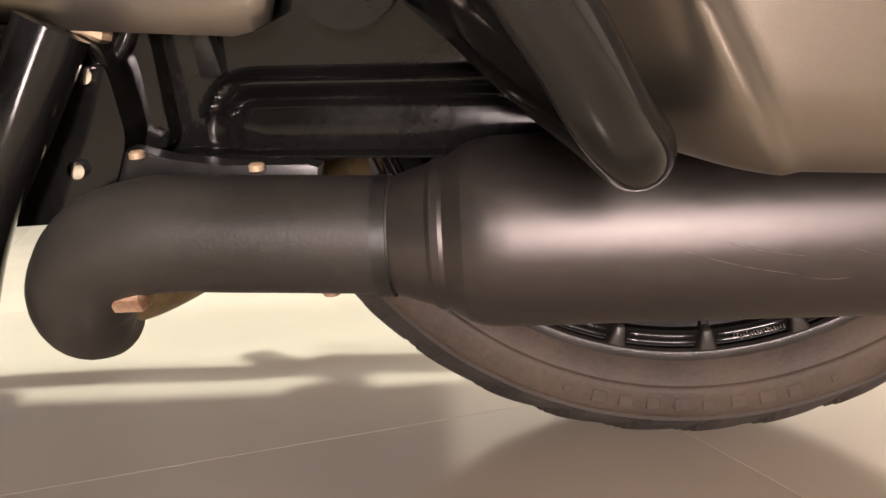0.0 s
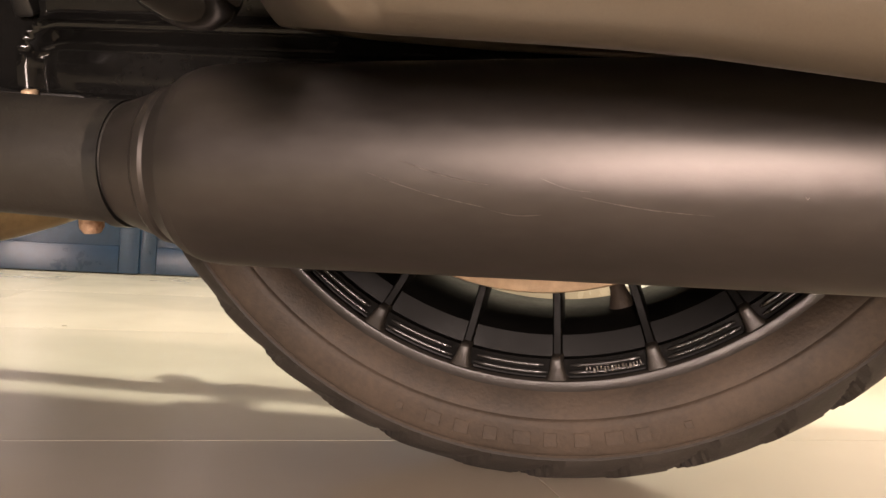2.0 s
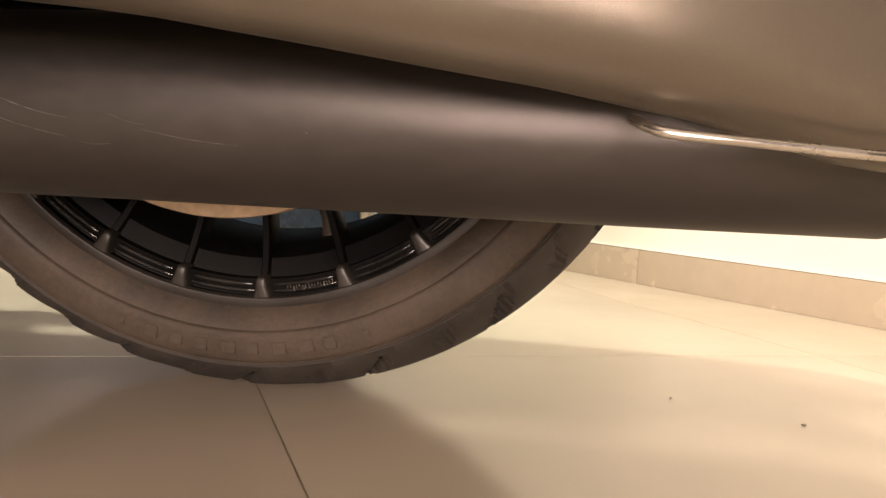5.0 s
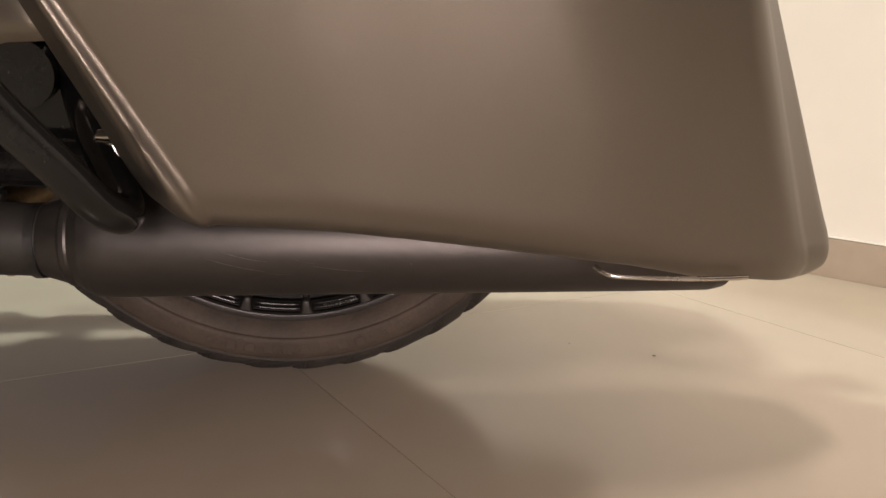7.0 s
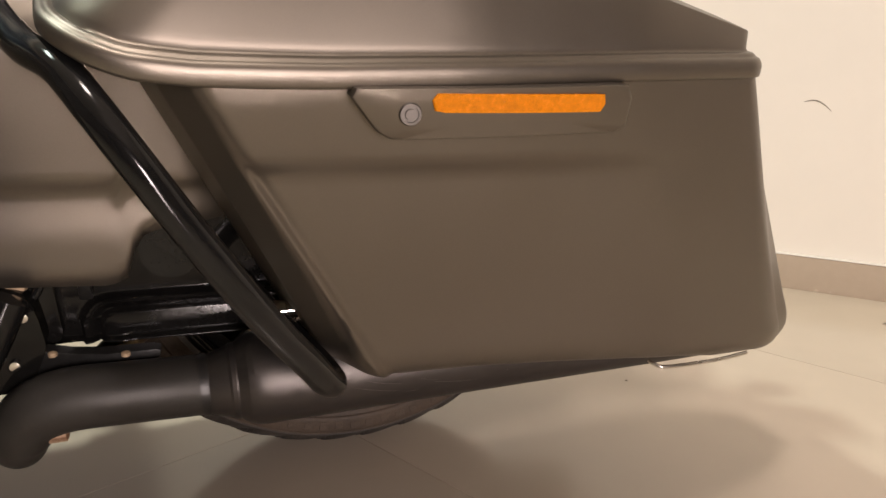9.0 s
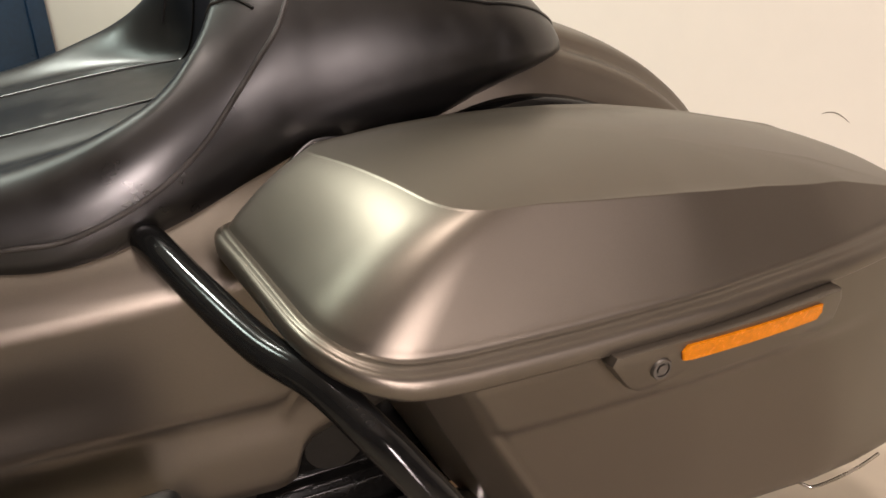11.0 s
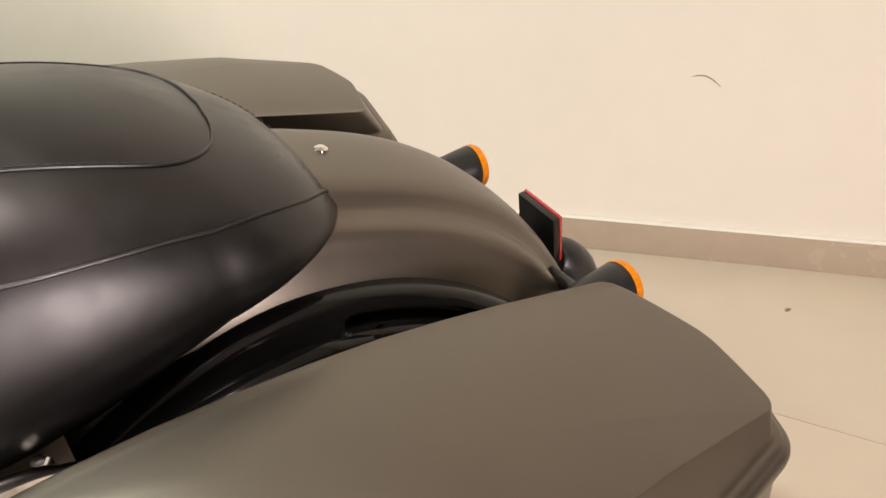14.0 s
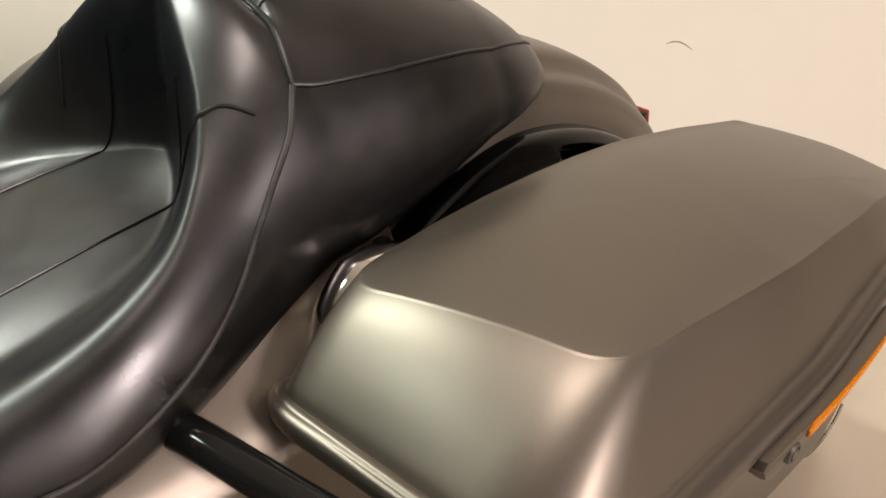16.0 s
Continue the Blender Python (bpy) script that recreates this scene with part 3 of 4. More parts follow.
    for sc, off in ((1.0, -0.022), (1.0, 0.006), (0.985, 0.0095), (0.96, 0.0105), (0.5, 0.0105)):
        rings.append([f(0.065 + a * sc, outer(0.065 + a * sc, 0) - off, 0.5385 + b * (sc if sc > 0.9 else 0.5)) for a, b in grow])
    latch = part("latch_plate", loft(rings), PAINT, body)
    outline = resample(rounded([(0.008, 0.5545, 0.004), (0.010, 0.5410, 0.004), (0.151, 0.5315, 0.004), (0.153, 0.5445, 0.004)], 5), 40)
    rings = []
    for sc, off in ((1.0, 0.004), (1.0, 0.0118), (0.985, 0.0128), (0.5, 0.0128)):
        rings.append([f(0.081 + (x - 0.081) * sc, outer(0.081 + (x - 0.081) * sc, 0) - off, 0.543 + (z - 0.543) * sc) for x, z in outline])
    part("reflector", loft(rings), AMBER, latch, "ribbed amber side reflector")
    lock = turned([(-0.002, 0.0085), (0.0125, 0.0085), (0.0135, 0.0078), (0.0135, 0.0060), (0.0122, 0.0058), (0.0122, 0.0042), (0.0138, 0.0040), (0.0138, 0.001)], (0, 0, 0), "y", 32)
    part("lock", moved(lock, Matrix.Translation(f(-0.008, outer(-0.008, 0), 0.541)) @ Matrix.Diagonal((1, -side, 1, 1))), LOCK_STEEL, latch, "round steel key lock")
    return body


left_bag = saddlebag(1)
saddlebag(-1).location = (-0.028, 0, -0.006)
part("bag_rail", tube([(0.254, -0.350, 0.2560), (0.259, -0.357, 0.2540), (0.268, -0.361, 0.2522), (0.30, -0.361, 0.2500), (0.34, -0.357, 0.2470), (0.378, -0.350, 0.2445)], 0.0020, 10), BRIGHT, left_bag, "thin bright rail under the bag")

# saddlebag guards
for side in (1, -1):
    pts = [(-0.345, -0.11, 0.600), (-0.335, -0.17, 0.615), (-0.329, -0.20, 0.6225), (-0.308, -0.27, 0.612), (-0.2835, -0.34, 0.6005), (-0.2580, -0.388, 0.5940), (-0.2360, -0.4235, 0.571),
           (-0.2115, -0.4425, 0.534), (-0.188, -0.447, 0.4935), (-0.159, -0.444, 0.4425), (-0.130, -0.430, 0.391), (-0.1065, -0.414, 0.352), (-0.0930, -0.402, 0.327), (-0.0845, -0.388, 0.3145), (-0.084, -0.370, 0.3100),
           (-0.092, -0.345, 0.3140), (-0.113, -0.305, 0.3270), (-0.145, -0.24, 0.350), (-0.18, -0.15, 0.370)]
    part("bag_guard", tube([(x, y * side, z) for x, y, z in pts], 0.0128, 24), GLOSS, bike, "gloss black tubular bag guard")

# rear fender
def fender():
    rings = []
    sect = [(0.0, 0.4065), (0.02, 0.4060), (0.04, 0.4040), (0.055, 0.4005), (0.060, 0.3950), (0.0645, 0.3878), (0.069, 0.3848), (0.077, 0.3836), (0.0865, 0.3824), (0.092, 0.3780), (0.0955, 0.3710), (0.100, 0.3635), (0.107, 0.3530), (0.111, 0.3440), (0.115, 0.3360), (0.116, 0.3330), (0.112, 0.3320), (0.107, 0.3390), (0.095, 0.3640), (0.070, 0.3800), (0.03, 0.4000), (0.0, 0.4025)]
    full = [(-y, r) for y, r in sect[:15]][::-1] + sect[1:15] + sect[15:] + [(-y, r) for y, r in sect[15:-1]][::-1]
    n = 96
    for i in range(n + 1):
        a = radians(-75 + i * 183 / n)
        wide = 1 - 0.10 * ease((math.degrees(a) - 60) / 45)
        ring = []
        for y, r in full:
            swell = 1 + 0.03 * ease((math.degrees(a) - 68) / 40) 
            rr = r * (swell if r > 0.36 else 1) - 0.008 * ease((45 - abs(math.degrees(a) - 10)) / 35) - 0.006 * ease((40 - abs(math.degrees(a) - 42)) / 22)
            ring.append(AXLE + Vector((rr * math.sin(a), y * wide, rr * math.cos(a))))
        rings.append(ring)
    return loft(rings)


part("rear_fender", fender(), PAINT, bike, "satin taupe rear fender with pressed ridges", 50)


def fender_strut(side):
    """The black glossy strut below the fender's edge, with a long slot."""
    def piece(a0, a1, rin, rout, y0, y1, n=24):
        rings = []
        for i in range(n + 1):
            t = i / n
            a = radians(a0 + (a1 - a0) * t)
            ri, ro = rin(t), rout(t)
            s = Vector((math.sin(a), 0, math.cos(a)))

            def face(r, back=0.0):
                """The face leans in towards its upper edge."""
                return (r, y1 + 0.012 - 0.57 * (r - 0.290) - back)
            rings.append([AXLE + s * r + Vector((0, -y * side, 0)) for r, y in ((ri, y0), face(ri, 0.005), face(ri + 0.0025, 0.0012), face(ri + 0.006), face(ro - 0.006), face(ro - 0.0025, 0.0012), face(ro, 0.005), (ro, y0))])
        return loft(rings)
    def shell(n=110, m=30):
        """One skin from end to end; the slot is a deep rounded trough in it."""
        rings = []
        for i in range(n + 1):
            d = -36 + 88 * i / n
            a = radians(d)
            ro = 0.3125 + 0.0195 * ease((d + 30) / 40)
            ri = 0.290
            s = Vector((math.sin(a), 0, math.cos(a)))
            ring = []
            for j in range(m + 1):
                q = j / m
                r = ri + (ro - ri) * q
                back = 0.006 * (1 - math.sqrt(max(0.0, 1 - (abs(q - 0.5) * 2) ** 6)))
                # distance to the slot's middle line
                u = max(0.0, abs(d - 30.5) - 15.0) * 0.0053
                w = math.hypot(u, r - 0.3125)
                back += 0.020 * ease((0.0085 - w) / 0.0035)
                ring.append(AXLE + s * r + Vector((0, -(0.153 - 0.57 * (r - 0.290) - back) * side, 0)))
            ring.append(AXLE + s * ro + Vector((0, -0.110 * side, 0)))
            ring.append(AXLE + s * ri + Vector((0, -0.110 * side, 0)))
            rings.append(ring)
        return loft(rings)
    strut = part("fender_strut", shell(), GLOSS, bike, "gloss black slotted fender strut", 60)
    arm = []
    for k in range(9):
        a = radians(-40 + 58 * k / 8)
        arm.append((0.298 * math.sin(a), -(0.158 - 0.014 * k / 8) * side, AXLE.z + 0.298 * math.cos(a)))
    part("strut_rail", tube(arm, [0.012] * 8 + [0.006], 20, 6), GLOSS, strut)
    part("strut_plate", piece(-50, 58, lambda t: 0.235, lambda t: 0.3265, 0.100, 0.117), SATIN_BLACK, strut)
    for a in (4, 20):
        a = radians(a)
        part("strut_bolt", turned([(0.0, 0.005), (0.003, 0.005), (0.0045, 0.003)], AXLE + Vector((0.303 * math.sin(a), (-0.1405 if side > 0 else 0.137), 0.303 * math.cos(a))), "y", 12), CHROME, strut)


for side in (1, -1):
    fender_strut(side)
part("seat_bolt", moved(turned([(-0.002, 0.013), (0.002, 0.013), (0.004, 0.010), (0.0045, 0.0065), (0.010, 0.006), (0.012, 0.003)], (0, 0, 0), "z", 24), Matrix.Translation((0.130, 0, 0.6900)) @ Matrix.Rotation(radians(14), 4, "Y")), CHROME, bike, "chrome seat bolt with washer")

# chrome docking bracket between seat and bag
for side in (1, -1):
    dock = part("docking_bracket", tube([(-0.224, -0.180 * side, 0.606), (-0.207, -0.184 * side, 0.636), (-0.184, -0.183 * side, 0.653), (-0.155, -0.174 * side, 0.653), (-0.115, -0.166 * side, 0.636)], [0.012, 0.021, 0.023, 0.014, 0.006], 24), CHROME, bike, "polished chrome docking bracket")
    part("dock_bolt", turned([(0, 0.008), (0.006, 0.008), (0.009, 0.0055), (0.0095, 0.003)], (-0.148, -0.158 * side, 0.650), "z", 6), CHROME, dock)

# turn signals and tail light
for side in (1, -1):
    sig = turned([(-0.064, 0.010), (-0.055, 0.016), (-0.03, 0.0215), (0.0, 0.0258), (0.012, 0.027), (0.014, 0.0265)], (0, 0, 0), "x", 40)
    m = Matrix.Translation((0.362, -0.132 * side, 0.512)) @ Matrix.Rotation(radians(6), 4, "Y")
    ob = part("turn_signal", moved(sig, m), SATIN_BLACK, bike, "black bullet turn signal with amber lens")
    part("signal_lens", moved(turned([(0.011, 0.0275), (0.017, 0.0275), (0.0205, 0.026), (0.022, 0.017), (0.0225, 0.003)], (0, 0, 0), "x", 40), m), AMBER, ob, "amber lens")
    part("signal_arm", tube([(0.335, -0.132 * side, 0.510), (0.34, -0.09 * side, 0.502), (0.345, -0.04 * side, 0.490)], [0.009, 0.008, 0.009], 14), SATIN_BLACK, ob)
m = Matrix.Translation((0.382, 0.008, 0.492)) @ Matrix.Rotation(radians(-4), 4, "Y")
tail = part("tail_light", moved(box((-0.004, -0.032, -0.042), (0.004, 0.032, 0.034), 0.002), m), SATIN_BLACK, bike, "black tail light plate with a red edge")
part("tail_lens", moved(box((0.0045, -0.0322, -0.038), (0.0082, 0.0322, 0.0345), 0.0012), m), RED, tail, "dark red lens")
part("tail_bracket", tube([(0.385, -0.01, 0.455), (0.402, -0.01, 0.445), (0.420, -0.01, 0.415), (0.418, -0.01, 0.36)], [0.024, 0.030, 0.032, 0.028], 24), SATIN_BLACK, bike)


# seat
SEAT_W = [(-0.62, 0.10), (-0.56, 0.145), (-0.48, 0.178), (-0.40, 0.192), (-0.32, 0.186), (-0.24, 0.166), (-0.18, 0.157), (-0.08, 0.153), (0.0, 0.142), (0.055, 0.123), (0.095, 0.098), (0.118, 0.072), (0.132, 0.042), (0.139, 0.012)]
SEAT_T = [(-0.62, 0.667), (-0.56, 0.685), (-0.48, 0.702), (-0.40, 0.718), (-0.32, 0.747), (-0.26, 0.789), (-0.22, 0.824), (-0.193, 0.838), (-0.17, 0.837), (-0.12, 0.834), (-0.06, 0.821), (0.0, 0.797), (0.055, 0.766), (0.095, 0.736), (0.118, 0.708), (0.132, 0.678), (0.139, 0.652)]
SEAT_M = [(-0.62, 0.63), (-0.48, 0.636), (-0.40, 0.630), (-0.32, 0.650), (-0.18, 0.690), (-0.06, 0.707), (0.055, 0.704), (0.139, 0.681)]
SEAT_B = [(-0.62, 0.61), (-0.48, 0.602), (-0.40, 0.582), (-0.32, 0.592), (-0.22, 0.607), (-0.08, 0.643), (-0.036, 0.655), (0.03, 0.668), (0.08, 0.671), (0.139, 0.674)]
SEAT_Z = [(-0.62, 0.650), (-0.48, 0.674), (-0.38, 0.685), (-0.30, 0.693), (-0.25, 0.699), (-0.18, 0.720)]
SEAT_U = [(-0.62, 0.144), (-0.48, 0.17), (-0.38, 0.173), (-0.32, 0.163), (-0.28, 0.143), (-0.24, 0.100), (-0.195, 0.0), (0.2, -0.1)]


def curve(x, table):
    """A smooth line through the table's points."""
    xs, ys = [p[0] for p in table], [p[1] for p in table]
    x = max(xs[0], min(xs[-1], x))
    i = min(max(k for k in range(len(xs)) if xs[k] <= x), len(xs) - 2)

    def slope(k):
        a, b = max(k - 1, 0), min(k + 1, len(xs) - 1)
        return (ys[b] - ys[a]) / (xs[b] - xs[a])
    h = xs[i + 1] - xs[i]
    t = (x - xs[i]) / h
    return ys[i] * (1 + 2 * t) * (1 - t) ** 2 + slope(i) * h * t * (1 - t) ** 2 + ys[i + 1] * t * t * (3 - 2 * t) + slope(i + 1) * h * t * t * (t - 1)


def seat_w(x):
    return curve(x, SEAT_W) if x < 0 else 0.142 * math.sqrt(max(0.0004, 1 - (x / 0.1405) ** 2.05))


def seat_z(x, y):
    w, t, mid = seat_w(x), curve(x, SEAT_T), curve(x, SEAT_M)
    p = 2.1 + 1.6 * ease((-0.22 - x) / 0.14)
    v = min(1.0, abs(y) / w)
    z = mid + (t - mid) * math.sqrt(max(0.0, 1 - v ** p))
    deep = t - curve(x, SEAT_Z)
    into = curve(x, SEAT_U) + 0.006 - abs(y)
    z -= max(0.0, deep) * ease(into / 0.072)
    g = -0.172 + 0.1 * y * y
    z -= 0.011 * math.exp(-((x - g) / 0.0055) ** 2) * ease((0.10 - abs(y)) / 0.04)
    return z


def seat_side(x, q, side=-1):
    """A point of the seat's flank, q from 0 (widest) to 1 (lower edge)."""
    w, mid, low = seat_w(x), curve(x, SEAT_M), curve(x, SEAT_B)
    tuck = ease((x + 0.05) / 0.17)
    return Vector((x - 0.045 * tuck * q ** 1.6, side * max(0.002, w * (1 - 0.16 * tuck * q ** 1.6) + 0.004 * math.sin(math.pi * q) - 0.034 * (1 - tuck) * q ** 1.8), mid + (low - mid) * q))


def seat():
    xs = list(np.linspace(-0.62, -0.34, 30)) + list(np.linspace(-0.335, -0.15, 110)) + list(np.linspace(-0.145, 0.11, 40)) + [0.116, 0.121, 0.126, 0.130, 0.133, 0.136, 0.138, 0.139]
    rings = []
    for x in xs:
        w = seat_w(x)
        ring = [seat_side(x, q, -1) for q in (1.0, 0.85, 0.65, 0.45, 0.25, 0.1)]
        n = 96
        for i in range(n + 1):
            y = -w * math.cos(math.pi * i / n)
            ring.append(Vector((x, y, seat_z(x, y))))
        ring += [seat_side(x, q, 1) for q in (0.1, 0.25, 0.45, 0.65, 0.85, 1.0)]
        rings.append(ring)
    return loft(rings)


saddle = part("seat", seat(), LEATHER, bike, "black leather two-up seat with stitched piping", 70)


def seam(points, r=0.0017, up=0.0006):
    pts = []
    for p in smooth_path([(*p, 0) for p in points], 12):
        pts.append((p.x, p.y, seat_z(p.x, p.y) + up))
    part("piping", tube(pts, r, 8, 2), LEATHER, saddle)
    return pts


def stitches(points, shift=0.0045, gap=0.0062):
    pts = [Vector(p) for p in smooth_path(points, 6)]
    run = 0.0
    bm = bmesh.new()
    for a, b in zip(pts, pts[1:]):
        run += (b - a).length
        if run >= gap:
            run = 0.0
            d = (b - a).normalized()
            for c in bmesh.ops.create_cube(bm, size=1)["verts"]:
                q = c.co.copy()
                c.co = b + d * q.x * gap * 0.62 + Vector((0, 0, 1)) * (q.z * 0.0008 + 0.0005) + d.cross(Vector((0, 0, 1))) * (q.y * 0.0010 + shift)
    part("stitching", bm, THREAD, saddle)


# pillion piping along both flanks, from the tail to the corner behind the rider
for side in (-1, 1):
    flank = [(0.132, 0.030), (0.120, 0.058), (0.085, 0.094), (0.031, 0.119), (-0.038, 0.130), (-0.10, 0.133), (-0.157, 0.129), (-0.183, 0.125)]
    a = seam([(x, y * side) for x, y in flank])
    down = []
    for x, z in ((-0.183, seat_z(-0.183, 0.125)), (-0.20, 0.757), (-0.221, 0.736), (-0.242, 0.715), (-0.279, 0.680), (-0.325, 0.655), (-0.384, 0.637), (-0.43, 0.637), (-0.52, 0.632), (-0.60, 0.625)):
        y = seat_w(x)
        while seat_z(x, y) < z and y > 0.1:
            y -= 0.0004
        down.append(Vector((x, (y + 0.0006) * side, max(z, seat_z(x, y)) if y < seat_w(x) - 0.001 else z)))
    part("piping", tube(down, 0.0022, 8, 10), WELT, saddle, "grey welt along the flank, lightened for the light it catches")
    stitches(a[::4])
    # seam between pillion and backrest
    seam([(-0.183, 0.125 * side), (-0.174, 0.10 * side), (-0.169, 0.07 * side), (-0.170, 0.04 * side), (-0.172, 0.0)], 0.0022)
    # oval inlay on the pillion
    oval = seam([(-0.168, 0.072 * side), (-0.11, 0.079 * side), (-0.05, 0.085 * side), (-0.005, 0.084 * side), (0.025, 0.068 * side), (0.040, 0.040 * side), (0.045, 0.0)], 0.0013)
    stitches(oval[::4], 0.003 * side)
    # rider's inlay seams
    seam([(-0.58, 0.055 * side), (-0.48, 0.060 * side), (-0.38, 0.062 * side), (-0.300, 0.060 * side), (-0.272, 0.058 * side), (-0.255, 0.057 * side), (-0.240, 0.056 * side), (-0.228, 0.055 * side)], 0.0012)
    # seam along the foot of the back, then across the rim
    rim = seam([(-0.262, 0.096 * side), (-0.243, 0.108 * side), (-0.229, 0.114 * side), (-0.214, 0.128 * side)], 0.0013)
    stitches(rim[::3], 0.0035 * side)

# the tail is drawn in so that the seat ends at its bolt
for ob in [saddle] + list(saddle.children):
    for v in ob.data.vertices:
        if v.co.x > 0:
            v.co.x *= 0.90

# side covers
def side_cover(side):
    rings = []
    xs = np.linspace(-0.72, -0.13, 60)
    for x in xs:
        front = []
        low = lerp(x, [(-0.72, 0.43), (-0.56, 0.40), (-0.44, 0.372), (-0.36, 0.357), (-0.265, 0.347), (-0.248, 0.354), (-0.242, 0.380), (-0.230, 0.396), (-0.210, 0.402), (-0.13, 0.405)])
        for k in range(40):
            z = 0.66 + (low - 0.66) * k / 39
            y = 0.214
            y -= 0.055 * ease((z - 0.578) / 0.085) + 0.004 * ease((z - 0.578) / 0.01)
            line = 0.458 - 0.06 * (x + 0.3)
            y -= 0.007 * ease((line - z) / 0.010) - 0.004 * ease((line - 0.012 - z) / 0.05)
            y -= 0.012 * ease((x + 0.19) / 0.05) + 0.006 * ease((low + 0.012 - z) / 0.012)
            # shallow hollow ahead of the rear edge
            y -= 0.005 * ease((0.55 - z) / 0.05) * ease((z - 0.465) / 0.05) * ease((-0.36 - x) / 0.10)
            front.append(y)
        ring = [(x, -y * side, 0.66 + (low - 0.66) * k / 39) for k, y in enumerate(front)]
        ring += [(x, -(y - 0.006) * side, 0.66 + (low - 0.66) * k / 39) for k, y in reversed(list(enumerate(front)))]
        rings.append(ring)
    return loft(rings)


for side in (1, -1):
    part("side_cover", side_cover(side), PAINT, bike, "satin taupe side cover panel", 50)
    part("cover_grommet", turned([(0.0, 0.03), (0.012, 0.03), (0.014, 0.026), (0.014, 0.02), (0.004, 0.018)], (-0.208, -0.200 * side, 0.376), "y", 32), GLOSS, bike)

# dark masses below: frame, swingarm, gearbox cover
frame_box = part("frame", box((-0.70, -0.135, 0.40), (-0.235, 0.135, 0.640), 0.02), SATIN_BLACK, bike, "black frame and battery box")
for side in (1, -1):
    part("frame_plate", prism(rounded([(-0.30, 0.36, 0.03), (-0.10, 0.36, 0.03), (-0.06, 0.60, 0.03), (-0.30, 0.60, 0.02)], 6), -0.160 * side, -0.125 * side, "y", 0.006), UNDER, frame_box)
    part("rear_down_tube", tube([(-0.352, -0.235 * side, 0.36), (-0.375, -0.245 * side, 0.318), (-0.405, -0.25 * side, 0.272), (-0.428, -0.25 * side, 0.225), (-0.445, -0.25 * side, 0.17)], 0.019, 20), GLOSS, frame_box)
def swingarm_face(side):
    """The glossy pressed side of the swingarm: a flat upper web, a rolled rim with a groove on both sides, and a bulged lower tube."""
    nx, nz = 120, 120
    front, back = [], []
    for j in range(nz + 1):
        row, rear = [], []
        for i in range(nx + 1):
            x = -0.335 + 0.42 * i / nx
            z = 0.2775 + 0.1325 * (j / nz) ** 1.25 - 0.055 * max(-0.06, x + 0.25)
            # how far inside the rolled rim: its upper edge runs level and turns down at the front with a round corner
            a, b = x + 0.300, 0.3235 - 0.045 * (x + 0.25) - z
            c = 0.030
            u = c - math.hypot(c - a, c - b) if a < c and b < c else min(a, b)
            y = 0.178 + 0.08 * max(0.0, z - 0.327) + 0.010 * ease((u + 0.004) / 0.006) - 0.003 * ease((u - 0.0010) / 0.002) - 0.0075 * max(0.0, min(1.0, (u - 0.0055) / 0.0085)) + 0.006 * ease((u - 0.0142) / 0.004) + 0.003 * math.sin(math.pi * min(1.0, max(0.0, (u - 0.016) / 0.036)))
            low = (z + 0.055 * max(-0.06, x + 0.25) - 0.2775)
            y += 0.008 * ease((0.004 - low) / 0.003)
            row.append((x, -y * side, z))
            rear.append((x, -0.13 * side, z))
        front.append(row)
        back.append(rear)
    rings = []
    for i in range(nx + 1):
        rings.append([front[j][i] for j in range(nz + 1)] + [back[j][i] for j in range(nz, -1, -1)])
    return loft(rings)


for side in (1, -1):
    arm = part("swingarm", swingarm_face(side), UNDER, bike, "gloss black pressed swingarm", 60)
    part("pivot_plate", prism(rounded([(-0.395, 0.286, 0.012), (-0.318, 0.286, 0.012), (-0.322, 0.405, 0.02), (-0.385, 0.405, 0.02)], 6), -0.196 * side, -0.14 * side, "y", 0.005, 2), UNDER, arm)
    pivot = part("pivot_bolt", turned([(-0.010, 0.0165), (-0.006, 0.0165), (-0.004, 0.012), (0.0, 0.0105), (0.003, 0.0095), (0.0045, 0.006)], (0, 0, 0), "y", 24), DUST_STEEL, arm, "dusty tan pivot bolt")
    pivot.data.transform(Matrix.Translation((-0.352, -0.200 * side, 0.3560)) @ Matrix.Diagonal((1, -side, 1, 1)))
    part("pivot_bracket", tube([(-0.378, -0.199 * side, 0.362), (-0.366, -0.201 * side, 0.346), (-0.350, -0.202 * side, 0.337), (-0.336, -0.201 * side, 0.344), (-0.326, -0.199 * side, 0.360)], 0.0042, 12), GLOSS, arm)
for side in (1, -1):
    tab = part("web_tab", prism(rounded([(-0.3005, 0.3265, 0.003), (-0.2865, 0.3265, 0.003), (-0.2885, 0.3560, 0.003), (-0.2985, 0.3560, 0.003)], 3), -0.1885 * side, -0.176 * side, "y", 0.002), SATIN_BLACK, bike)
    tab.data.transform(Matrix.Translation((0, -0.18 * side, 0.34)) @ Matrix.Rotation(0.35 * side, 4, "X") @ Matrix.Translation((0, 0.18 * side, -0.34)))
cover = part("gearbox_cover", prism(rounded([(-0.66, 0.25, 0.05), (-0.35, 0.255, 0.04), (-0.33, 0.30, 0.03), (-0.335, 0.352, 0.03), (-0.66, 0.41, 0.05)], 8), -0.225, 0.12, "y", 0.012, 3), UNDER, bike, "gloss black gearbox and primary cover")
for x, z in ((-0.36, 0.285), (-0.345, 0.335), (-0.43, 0.272)):
    part("cover_bolt", turned([(-0.2295, 0.003), (-0.229, 0.005), (-0.222, 0.005)], (x, 0, z), "y", 12), CHROME, cover)
